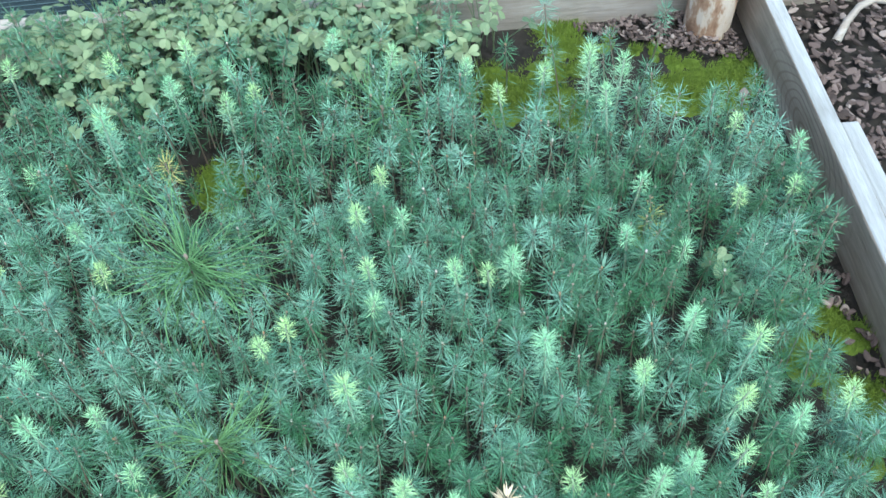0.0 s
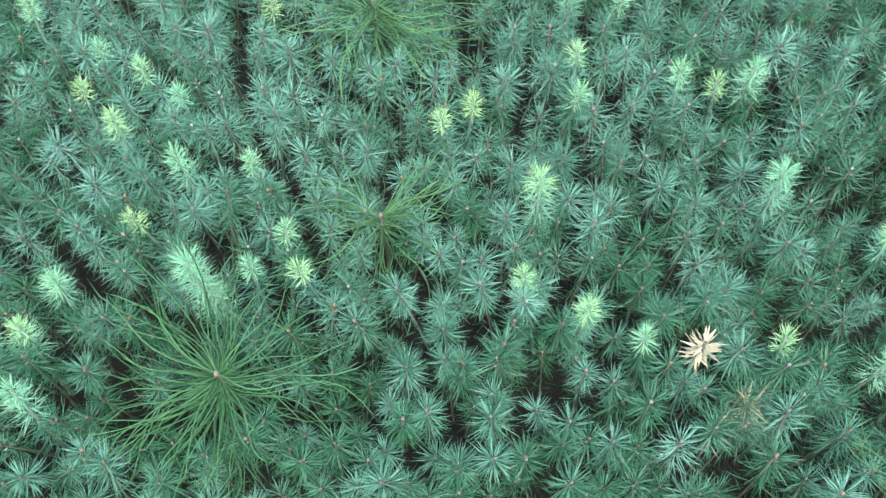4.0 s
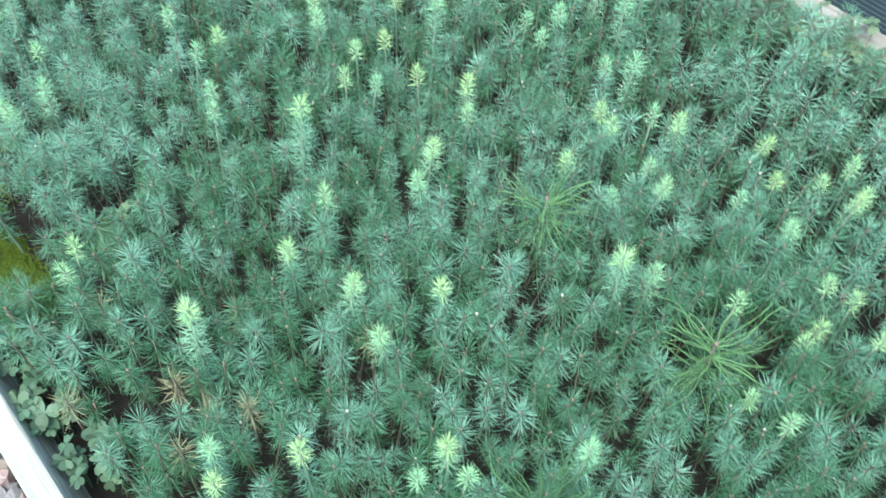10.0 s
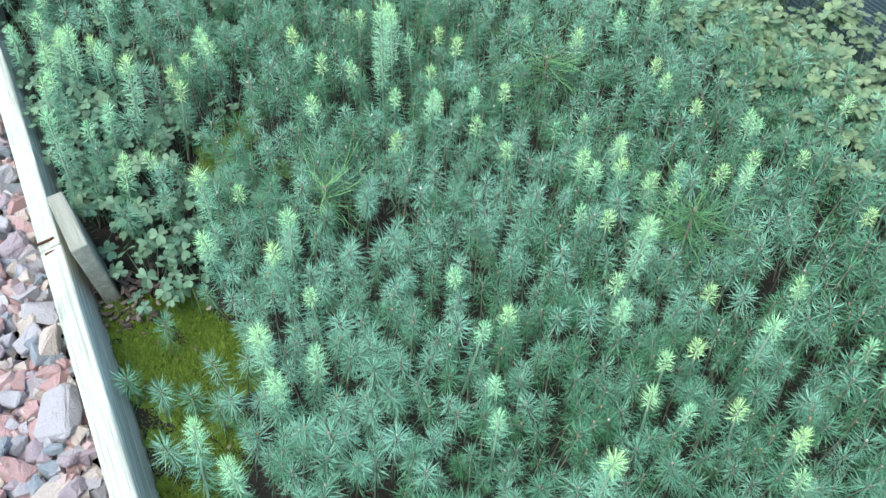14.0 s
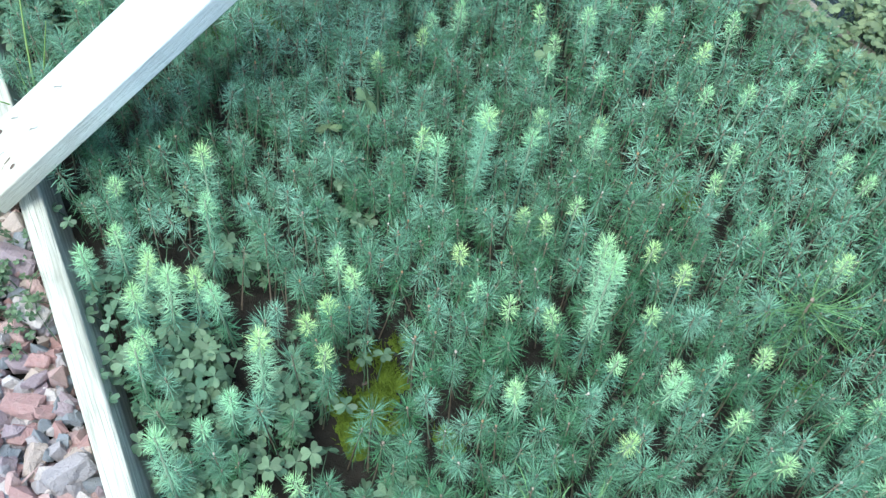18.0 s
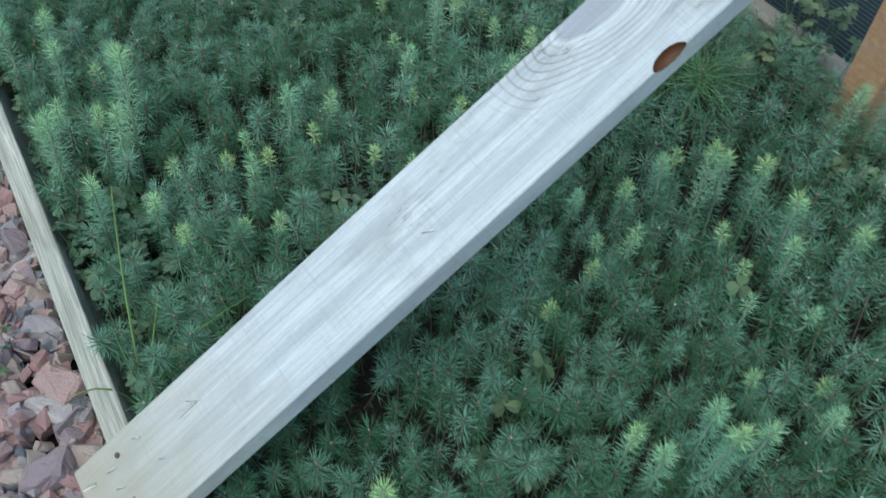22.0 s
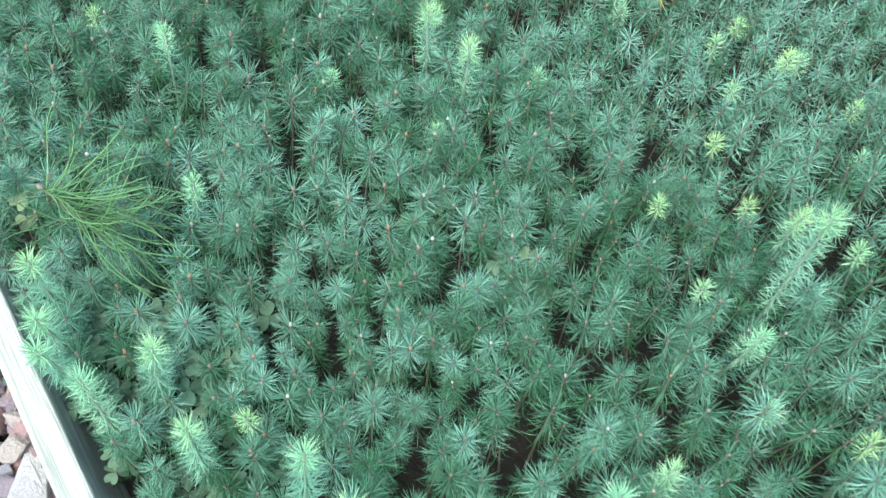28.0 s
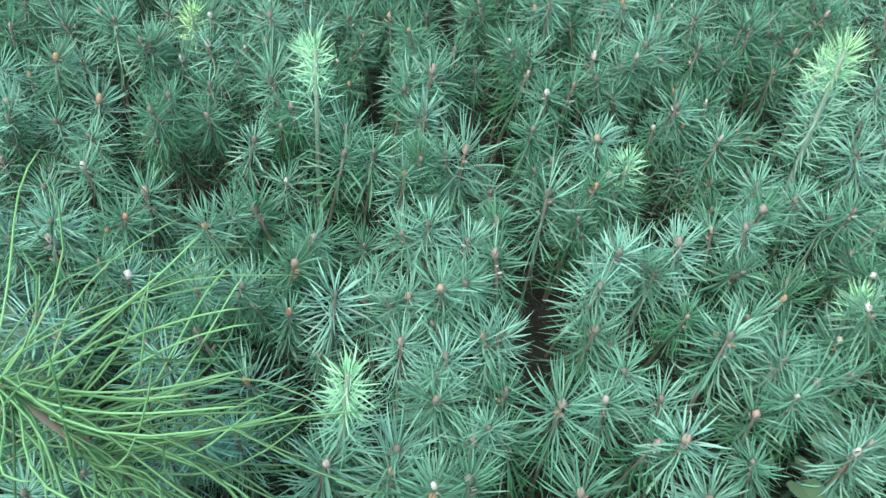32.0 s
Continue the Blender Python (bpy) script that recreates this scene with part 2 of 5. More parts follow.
def ringed(m, at, squash, beat, dark, reach):
    """Growth rings round a knot, laid over a wood's grain."""
    n = m.node_tree
    s = n.nodes["Principled BSDF"]
    old = s.inputs["Base Color"].links[0].from_socket
    c, mp, ln, sn = n.nodes.new("ShaderNodeTexCoord"), n.nodes.new("ShaderNodeMapping"), n.nodes.new("ShaderNodeVectorMath"), n.nodes.new("ShaderNodeMath")
    mp.vector_type, mp.inputs["Location"].default_value, mp.inputs["Scale"].default_value = "POINT", (-at[0] * squash[0], 0, -at[1] * squash[1]), (squash[0], 0, squash[1])
    n.links.new(mix(n, 0.02, c.outputs["Object"], noise_colour(n, c.outputs["Object"], 11)), mp.inputs[0])
    ln.operation, sn.operation = "LENGTH", "SINE"
    n.links.new(mp.outputs[0], ln.inputs[0])
    sc = n.nodes.new("ShaderNodeMath")
    sc.operation, sc.inputs[1].default_value = "MULTIPLY", beat
    n.links.new(ln.outputs["Value"], sc.inputs[0])
    n.links.new(sc.outputs[0], sn.inputs[0])
    f = mix(n, 1.0, ramp(n, sn.outputs[0], [(0.45, (0, 0, 0)), (1.0, (0.7, 0.7, 0.7))]), ramp(n, ln.outputs["Value"], [(0.0, (1, 1, 1)), (reach * 0.6, (0.8, 0.8, 0.8)), (reach, (0, 0, 0))]), "MULTIPLY")
    n.links.new(mix(n, f, old, dark), s.inputs["Base Color"])
    return m


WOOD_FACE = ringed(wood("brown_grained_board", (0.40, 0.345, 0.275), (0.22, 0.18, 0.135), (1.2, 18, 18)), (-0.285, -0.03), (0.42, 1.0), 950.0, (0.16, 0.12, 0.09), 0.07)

soil_m, n, s = material("soil", (0.05, 0.04, 0.03), 0.95, 0.1)
v = coords(n)
a, b = noise_tex(n, v, 60, 6, 0.65), noise_tex(n, v, 9, 4)
n.links.new(mix(n, b, ramp(n, a, [(0.3, (0.010, 0.0095, 0.008)), (0.7, (0.048, 0.043, 0.037))]), (0.030, 0.028, 0.023)), s.inputs["Base Color"])
bump(n, s, a, 0.8, 0.006)
SOIL = soil_m

MOSS = leafy("moss", (0.075, 0.145, 0.013), (0.135, 0.19, 0.022), attr=False, through_light=0.15, rough=0.8)


def rock(name):
    m, n, s = material(name, (0.3, 0.2, 0.18), 0.75, 0.3)
    r = n.nodes.new("ShaderNodeObjectInfo").outputs["Random"]
    i = n.nodes.new("ShaderNodeNewGeometry").outputs["Random Per Island"]
    f = n.nodes.new("ShaderNodeMath")
    f.operation = "FRACT"
    ad = n.nodes.new("ShaderNodeMath")
    n.links.new(r, ad.inputs[0])
    n.links.new(i, ad.inputs[1])
    n.links.new(ad.outputs[0], f.inputs[0])
    c = ramp(n, f.outputs[0], [(0.0, (0.46, 0.28, 0.265)), (0.17, (0.58, 0.405, 0.38)), (0.34, (0.37, 0.295, 0.325)), (0.48, (0.55, 0.46, 0.40)), (0.62, (0.26, 0.295, 0.325)), (0.76, (0.43, 0.405, 0.42)), (0.93, (0.66, 0.615, 0.59))])
    n.nodes[-1].color_ramp.interpolation = "CONSTANT"
    v = n.nodes.new("ShaderNodeNewGeometry").outputs["Position"]
    t, w = noise_tex(n, v, 90, 6, 0.65), noise_tex(n, v, 420, 5, 0.65)
    c = mix(n, ramp(n, t, [(0.4, (0, 0, 0)), (0.75, (0.55, 0.55, 0.55))]), c, mix(n, 0.5, c, (0.5, 0.46, 0.42)))
    c = mix(n, 0.5, c, mix(n, w, (0.35, 0.35, 0.35), (1.2, 1.2, 1.2)), "MULTIPLY")
    n.links.new(c, s.inputs["Base Color"])
    bump(n, s, mix(n, 0.45, w, t), 0.9, 0.006)
    return m


ROCK = rock("crushed_rock")

FABRIC, n, s = material("woven_fabric", (0.02, 0.035, 0.04), 0.75, 0.3)
v = coords(n, (1, 1, 1))
wv = n.nodes.new("ShaderNodeTexWave")
wv.inputs["Scale"].default_value, wv.bands_direction = 160, "X"
n.links.new(v, wv.inputs[0])
n.links.new(mix(n, wv.outputs["Fac"], (0.009, 0.019, 0.021), (0.019, 0.036, 0.037)), s.inputs["Base Color"])
bump(n, s, wv.outputs["Fac"], 0.5, 0.001)
THREAD, _, _ = material("pale_thread", (0.07, 0.105, 0.105), 0.6)
CHIP, n, s = material("bark_chip", (0.2, 0.15, 0.11), 0.9, 0.1)
n.links.new(ramp(n, n.nodes.new("ShaderNodeNewGeometry").outputs["Random Per Island"], [(0, (0.05, 0.04, 0.035)), (0.5, (0.12, 0.092, 0.08)), (0.88, (0.185, 0.145, 0.125)), (0.97, (0.29, 0.245, 0.21))]), s.inputs["Base Color"])
BARKY, n, s = material("peeling_post", (0.5, 0.35, 0.22), 0.75)
v = coords(n, (1, 1, 0.45))
pa = noise_tex(n, v, 46, 6, 0.65)
n.links.new(ramp(n, pa, [(0.36, (0.19, 0.105, 0.06)), (0.47, (0.34, 0.22, 0.14)), (0.54, (0.52, 0.44, 0.34)), (0.75, (0.58, 0.53, 0.45))]), s.inputs["Base Color"])
bump(n, s, pa, 0.7, 0.003)
ORANGE = wood("stained_post", (0.58, 0.37, 0.22), (0.42, 0.24, 0.13), (40, 40, 40), (0.36, 0.36, 0.34))
SPLINTER, _, _ = material("fresh_splinter", (0.78, 0.74, 0.62), 0.7)
SHADOWY, _, _ = material("nail_hole_shade", (0.10, 0.075, 0.06), 0.8)
HOLE, _, _ = material("knot_hole", (0.09, 0.035, 0.012), 0.5)
STEEL, _, s = material("steel_staple", (0.75, 0.75, 0.74), 0.35)
s.inputs["Metallic"].default_value = 1.0


# ---- building helpers ----
def part(name, data, mat, parent=None, label="", at=None):
    """One mesh object from a bmesh or mesh, under a thing or a part."""
    if isinstance(data, bmesh.types.BMesh):
        me = bpy.data.meshes.new(name)
        data.to_mesh(me)
        data.free()
    else:
        me = data
    if mat and not me.materials:
        me.materials.append(mat)
    ob = new(name, me)
    if parent:
        ob.parent = parent
    if at is not None:
        ob.matrix_local = at
    return tagged(ob, label)


def thing(name, m, label, category, group="", kind=""):
    ob = new(name)
    ob.empty_display_size = 0.02
    ob.matrix_world = m
    return tagged(ob, label, category, group, kind)


def mesh_from(name, verts, quads, tris, mats=(), quad_mat=None, tri_mat=None, tone=None, smooth=True):
    """A mesh out of arrays of corners, quads and triangles."""
    me = bpy.data.meshes.new(name)
    quads, tris = np.asarray(quads, np.int32).reshape(-1, 4), np.asarray(tris, np.int32).reshape(-1, 3)
    nq, nt = len(quads), len(tris)
    me.vertices.add(len(verts))
    me.vertices.foreach_set("co", np.asarray(verts, np.float32).ravel())
    me.loops.add(nq * 4 + nt * 3)
    me.loops.foreach_set("vertex_index", np.concatenate((quads.ravel(), tris.ravel())).astype(np.int32))
    me.polygons.add(nq + nt)
    start = np.concatenate((np.arange(nq) * 4, nq * 4 + np.arange(nt) * 3)).astype(np.int32)
    me.polygons.foreach_set("loop_start", start)
    for m in mats:
        me.materials.append(m)
    if quad_mat is not None:
        me.polygons.foreach_set("material_index", np.concatenate((quad_mat, tri_mat)).astype(np.int32))
    me.polygons.foreach_set("use_smooth", np.full(nq + nt, smooth))
    me.update(calc_edges=True)
    if tone is not None:
        me.attributes.new("tone", "FLOAT", "POINT").data.foreach_set("value", np.asarray(tone, np.float32))
    me.validate()
    return me


def needles(rng, spots, heads, lengths, width, droop, steps=2, wave=0.0):
    """Thin three-sided needles from spots along heads, bent by droop and waving sideways. Gives corners, quads, triangles."""
    k = len(spots)
    side = np.cross(heads, (0, 0, 1.0))
    side /= np.maximum(np.linalg.norm(side, axis=1, keepdims=True), 1e-4)
    up = np.cross(side, heads)
    rows = []
    turn, beat = rng.uniform(0, 6.28, k), rng.uniform(2.0, 6.0, k)
    for i in range(steps + 1):
        f = i / steps if steps != 2 else (0, 0.66, 1)[i]
        mid = spots + heads * (lengths * f)[:, None]
        mid[:, 2] += droop * lengths * f * f
        mid += side * (wave * lengths * f * np.sin(turn + beat * f))[:, None] + up * (0.5 * wave * lengths * f * np.cos(turn * 3 + beat * f))[:, None]
        if i == steps:
            rows.append(mid[:, None, :])
        else:
            w = width * (1.0 if i else 0.8) * (1 - 0.2 * f)
            rows.append(np.stack([mid + side * w, mid - side * w, mid + up * w * 1.2], axis=1))
    per = 3 * steps + 1
    verts = np.concatenate(rows, axis=1).reshape(-1, 3)
    base = (np.arange(k) * per)[:, None, None]
    q = []
    for i in range(steps - 1):
        o = 3 * i
        q += [(o + a, o + (a + 1) % 3, o + 3 + (a + 1) % 3, o + 3 + a) for a in range(3)]
    o = 3 * (steps - 1)
    t = [(o + a, o + (a + 1) % 3, o + 3) for a in range(3)]
    quads = (np.array(q, np.int64).reshape(1, -1, 4) + base).reshape(-1, 4)
    tris = (np.array(t, np.int64).reshape(1, -1, 3) + base).reshape(-1, 3)
    return verts, quads, tris


def kites(spots, heads, lengths, width, bend, fine=False):
    """Flat needles, pointed at both ends, that curve upwards, each rolled a little its own way; fine ones bend twice."""
    k = len(spots)
    side = np.cross(heads, (0, 0, 1.0))
    side /= np.maximum(np.linalg.norm(side, axis=1, keepdims=True), 1e-4)
    sway = side * (np.sin(np.arange(k) * 5.3) * 0.19 * lengths)[:, None]
    roll = np.sin(np.arange(k) * 2.7)[:, None] * 0.8
    side = side * np.cos(roll) + np.cross(side, heads) * np.sin(roll)

    def at(f):
        p = spots + heads * (lengths * f)[:, None] + sway * f * f
        p[:, 2] += bend * lengths * f ** 2.2
        return p
    if fine:
        lo, hi = at(0.34), at(0.74)
        v = np.stack([at(0.0), lo - side * width, lo + side * width, hi + side * width * 0.92, hi - side * width * 0.92, at(1.0)], axis=1).reshape(-1, 3)
        b = (np.arange(k) * 6)[:, None]
        return v, b + np.array([[1, 2, 3, 4]]), np.concatenate((b + np.array([[0, 2, 1]]), b + np.array([[4, 3, 5]])))
    mid = at(0.42)
    v = np.stack([at(0.0), mid - side * width, mid + side * width, at(1.0)], axis=1).reshape(-1, 3)
    b = (np.arange(k) * 4)[:, None]
    return v, np.zeros((0, 4), int), np.concatenate((b + np.array([[0, 2, 1]]), b + np.array([[1, 2, 3]])))


def tube(points, radii, sides=5):
    """Corners, quads and triangles of a tapered stem through points."""
    pts = np.asarray(points, float)
    v, q = [], []
    for i, (p, r) in enumerate(zip(pts, radii)):
        d = pts[min(i + 1, len(pts) - 1)] - pts[max(i - 1, 0)]
        d /= np.linalg.norm(d)
        a = np.cross(d, (0.3, 0.9, 0.1))
        a /= np.linalg.norm(a)
        b = np.cross(d, a)
        v += [p + r * (math.cos(2 * math.pi * k / sides) * a + math.sin(2 * math.pi * k / sides) * b) for k in range(sides)]
    for i in range(len(pts) - 1):
        q += [(i * sides + k, i * sides + (k + 1) % sides, (i + 1) * sides + (k + 1) % sides, (i + 1) * sides + k) for k in range(sides)]
    t = [((len(pts) - 1) * sides, (len(pts) - 1) * sides + k, (len(pts) - 1) * sides + k + 1) for k in range(1, sides - 1)]
    return np.array(v), np.array(q), np.array(t)


def golden(count, rng):
    return np.arange(count) * 2.39996 + rng.uniform(0, 6.28) + rng.normal(0, 0.25, count)


def spruce_shoot(rng, height, crown, count, reach, low=104, high=36, width=0.00042, lift=0.42, fine=False, dense=1.35):
    """Needles of one upright spruce shoot: the crown is the needled length below the top."""
    f = (np.arange(count) + rng.uniform(0, 1, count)) / count
    ang = golden(count, rng)
    drop = crown * (1 - f) ** dense
    lean = np.radians(low + (high - low) * f ** 1.9 + rng.normal(0, 11, count))
    heads = np.stack([np.cos(ang) * np.sin(lean), np.sin(ang) * np.sin(lean), np.cos(lean)], axis=1)
    spots = np.stack([np.cos(ang) * 0.001, np.sin(ang) * 0.001, height - drop], axis=1)
    lengths = reach * (0.78 + 0.3 * np.sin(np.pi * np.clip(f * 0.85 + 0.1, 0, 1))) * rng.uniform(0.8, 1.12, count)
    return kites(spots, heads, lengths, width, rng.uniform(-0.3, lift, count), fine)


def bud(height, size):
    v, q, t = tube([(0, 0, height - size * 0.6), (0, 0, height + size * 0.2), (0, 0, height + size)], [size * 0.55, size * 0.75, size * 0.25], 4)
    return v, q, t


# ---- the bed's plan ----
def front_y(x):
    """The inner face of the front board."""
    return -0.1005 - 0.063 * x


def back_y(x):
    """The inner face of the back board."""
    return 0.960 - 0.040 * x


END_X, FAR_X = 0.491, -3.47
TOP = 0.066


def beam(name, p, q, width, height, mat, label, category, bevel=0.003, bow=0.004, seed=1, kind="", cuts=24):
    """A board from p to q (middle of its top); width across, height downwards; slightly bowed, with rounded, worn edges."""
    p, q = Vector(p), Vector(q)
    d = q - p
    bm = bmesh.new()
    bmesh.ops.create_cube(bm, size=1, matrix=Matrix.Diagonal((d.length, width, height, 1)))
    bmesh.ops.bevel(bm, geom=bm.edges[:], offset=bevel, segments=2, profile=0.5, affect="EDGES")
    long = [e for e in bm.edges if abs(e.verts[0].co.x - e.verts[1].co.x) > d.length * 0.5]
    bmesh.ops.subdivide_edges(bm, edges=long, cuts=cuts)
    for v in bm.verts:
        v.co.z -= height / 2
        k = noise.noise_vector(Vector((v.co.x * 4 + seed * 9, v.co.y * 9, v.co.z * 9)))
        v.co += k * 0.0012
        v.co.y += bow * noise.noise(Vector((v.co.x * 1.1, seed, 0)))
    side = Vector((0, 0, 1)).cross(d.normalized()).normalized()
    up = d.normalized().cross(side)
    m = Matrix((d.normalized(), side, up)).transposed().to_4x4()
    m.translation = (p + q) / 2
    ob = part(name, bm, mat)
    ob.matrix_world = m
    for poly in ob.data.polygons:
        poly.use_smooth = False
    return tagged(ob, label, category, kind=kind)


# ground: one sheet, fine under the bed, reaching the horizon
def lines(lo, hi, step, far):
    inner = np.arange(lo, hi + step, step)
    grow = 1.0 * 2.2 ** np.arange(0, 8)
    return np.concatenate((lo - grow[::-1], inner, hi + grow)) if far else inner


gx, gy = lines(-4.4, 1.4, 0.03, True), lines(-0.6, 1.3, 0.025, True)
X, Y = np.meshgrid(gx, gy, indexing="ij")
Z = np.zeros_like(X)
for i in range(X.shape[0]):
    for j in range(X.shape[1]):
        p = Vector((X[i, j], Y[i, j], 0))
        Z[i, j] = 0.006 * noise.noise(p * 6) + 0.004 * noise.noise(p * 23) - 0.004
Z[Y < front_y(X) - 0.02] -= 0.03
Z[Y > back_y(X) + 0.03] -= 0.0
idx = np.arange(X.size).reshape(X.shape)
quads = np.stack([idx[:-1, :-1], idx[1:, :-1], idx[1:, 1:], idx[:-1, 1:]], axis=-1).reshape(-1, 4)
ground = new("ground", mesh_from("ground", np.stack([X, Y, Z], -1).reshape(-1, 3), quads, [], [SOIL]))
tagged(ground, "dark damp crumbly soil under the seedling bed", "ground", kind="structure")

# boards round the bed
FRONT_T = 0.0245
JOINT = -1.700
front_a = beam("front_board", (0.62, front_y(0.62) - 0.011, TOP), (JOINT + 0.001, front_y(JOINT) - 0.011, TOP), FRONT_T, 0.14, WOOD, "long weathered pale plank edging the seedling bed", "board", seed=3)
FAR_JOINT = -3.038
front_b = beam("front_board", (JOINT - 0.002, front_y(JOINT) - 0.011, TOP - 0.002), (FAR_JOINT, front_y(FAR_JOINT) - 0.013, TOP), FRONT_T, 0.14, WOOD, "weathered pale plank butted to the next along the gravel", "board", seed=5)
front_c = beam("front_board", (FAR_JOINT - 0.003, front_y(FAR_JOINT) - 0.014, TOP + 0.002), (FAR_X - 0.1, front_y(FAR_X) - 0.004, TOP + 0.004), FRONT_T, 0.14, WOOD, "pale plank meeting its neighbour at a cracked knotty end", "board", seed=6)
LEAN_OUT = 12
for ob in (front_a, front_b, front_c):
    ob.matrix_world = ob.matrix_world @ Matrix.Rotation(radians(-LEAN_OUT), 4, "X")
beam("back_board", (1.9, back_y(1.9) + 0.019, 0.055), (-1.0, back_y(-1.0) + 0.019, 0.055), 0.038, 0.13, WOOD_GREY, "weathered grey back plank behind the clover", "board", seed=7)
beam("back_board", (-1.002, back_y(-1.0) + 0.019, 0.055), (FAR_X - 0.1, back_y(FAR_X) + 0.019, 0.055), 0.038, 0.13, WOOD_GREY, "weathered grey back plank overgrown with clover", "board", seed=8)
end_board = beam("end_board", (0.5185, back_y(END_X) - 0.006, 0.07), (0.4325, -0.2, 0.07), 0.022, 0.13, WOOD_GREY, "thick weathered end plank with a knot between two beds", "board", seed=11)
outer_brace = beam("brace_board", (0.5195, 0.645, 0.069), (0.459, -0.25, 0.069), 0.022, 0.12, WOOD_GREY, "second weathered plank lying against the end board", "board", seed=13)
beam("end_board", (FAR_X, back_y(FAR_X) - 0.006, 0.09), (FAR_X, front_y(FAR_X) + 0.006, 0.09), 0.036, 0.13, WOOD_GREY, "weathered plank closing the bed's far end", "board", seed=12)
# the upper faces of the end planks, paler and greyer than their sides
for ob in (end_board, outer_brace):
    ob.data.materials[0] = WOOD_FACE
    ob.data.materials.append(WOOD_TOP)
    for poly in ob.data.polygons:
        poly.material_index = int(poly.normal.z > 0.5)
# rafter across the bed
S = Vector((0, 0.845, 0.535))
r0 = Vector((-2.2190, -0.012, 0.0892))
rafter = thing("rafter", Matrix.Translation(r0), "pale weathered rafter with a knot, sloping up from the front board", "rafter")
rb = beam("plank", r0, r0 + S * 1.26, 0.0925, 0.022, RAFTER, "", "", bevel=0.0015, bow=0.002, seed=17, cuts=30)
bpy.context.view_layer.update()
RM = rb.matrix_world.copy()
cutter = bpy.data.meshes.new("scoop")
bm = bmesh.new()
bmesh.ops.create_uvsphere(bm, u_segments=20, v_segments=12, radius=1, matrix=Matrix.Diagonal((0.0165, 0.0098, 0.008, 1)))
bm.to_mesh(cutter)
bm.free()
cutter.materials.append(RAFTER)
cutter.materials.append(HOLE)
for poly in cutter.polygons:
    poly.material_index = 1
rb.data.materials.append(HOLE)
cut_ob = new("scoop", cutter)
cut_ob.matrix_world = RM @ pose(-0.043, -0.0475, 0.0)
md = rb.modifiers.new("knot_hole", "BOOLEAN")
md.operation, md.object, md.solver = "DIFFERENCE", cut_ob, "EXACT"
bpy.context.view_layer.update()
carved = bpy.data.meshes.new_from_object(rb.evaluated_get(bpy.context.evaluated_depsgraph_get()))
rb.modifiers.clear()
rb.data = carved
bpy.data.objects.remove(cut_ob)
rb.parent = rafter
rb.matrix_local = Matrix.Translation(-r0) @ RM


def staple(x, y, turn, length=0.011):
    v, q, t = tube([(-length / 2, 0, -0.004), (-length / 2, 0, 0.0005), (-length / 2 + 0.001, 0, 0.0012), (length / 2 - 0.001, 0, 0.0012), (length / 2, 0, 0.0005), (length / 2, 0, -0.004)], [0.0006] * 6, 6)
    part("staple", mesh_from("staple", v, q, t), STEEL, rafter, "bright steel staple", Matrix.Translation(-r0) @ RM @ pose(x, y, 0, 0, 0, turn))


for x, y, turn in ((-0.265, -0.016, -35), (-0.505, 0.018, -42), (-0.001, -0.010, -62), (-0.564, 0.029, -32), (-0.596, 0.021, -12), (-0.595, 0.002, -26), (-0.549, -0.005, -30), (-0.618, 0.024, -20)):
    staple(x, y, turn, 0.011 if x > -0.55 else 0.008)

# splinters, nail holes and a crack at the rafter's foot
for x, y, turn, length in ((-0.624, -0.006, 30, 0.014), (-0.614, -0.003, 20, 0.018), (-0.618, 0.002, 34, 0.012), (-0.609, -0.014, 8, 0.02), (-0.607, -0.006, 26, 0.012), (-0.600, -0.018, 40, 0.010), (-0.626, 0.006, 14, 0.016), (-0.628, -0.010, 24, 0.012), (-0.620, 0.022, 6, 0.018)):
    v, q, t = tube([(-length / 2, 0, -0.001), (0, 0.0006, 0.0012), (length / 2, 0.0002, 0.003)], [0.0012, 0.0011, 0.0002], 4)
    part("splinter", mesh_from("splinter", v, q, t, smooth=False), SPLINTER, rafter, "pale raised splinter", Matrix.Translation(-r0) @ RM @ pose(x, y, 0, 0, 0, turn - 30))
# flat dark discs on the plank; the holes' shade is in their colour
for x, y, length, w in ((-0.586, 0.029, 0.005, 0.003), (-0.588, -0.026, 0.008, 0.0024), (-0.591, -0.014, 0.010, 0.0007), (-0.613, 0.001, 0.009, 0.0008), (-0.618, -0.008, 0.008, 0.001)):
    bm = bmesh.new()
    bmesh.ops.create_cone(bm, segments=10, radius1=1, radius2=0.9, depth=1, cap_ends=True, matrix=Matrix.Diagonal((length / 2, w, 0.0007, 1)))
    part("nail_hole", bm, SHADOWY, rafter, "dark nail hole", Matrix.Translation(-r0) @ RM @ pose(x, y, 0.0002, 0, 0, 12))


def post(name, x0, x1, y0, y1, z1, mat, label):
    """A square post with eased edges and slightly rough faces."""
    bm = bmesh.new()
    bmesh.ops.create_cube(bm, size=1, matrix=Matrix.Translation((0, 0, z1 / 2 - 0.02)) @ Matrix.Diagonal((x1 - x0, y1 - y0, z1 + 0.04, 1)))
    bmesh.ops.bevel(bm, geom=bm.edges[:], offset=0.004, segments=2, profile=0.5, affect="EDGES")
    bmesh.ops.subdivide_edges(bm, edges=[e for e in bm.edges if abs(e.verts[0].co.z - e.verts[1].co.z) > 0.3], cuts=14)
    for v in bm.verts:
        v.co += noise.noise_vector(v.co * 12) * 0.0015
    ob = part(name, bm, mat)
    ob.location = ((x0 + x1) / 2, (y0 + y1) / 2, 0)
    return tagged(ob, label, "post")


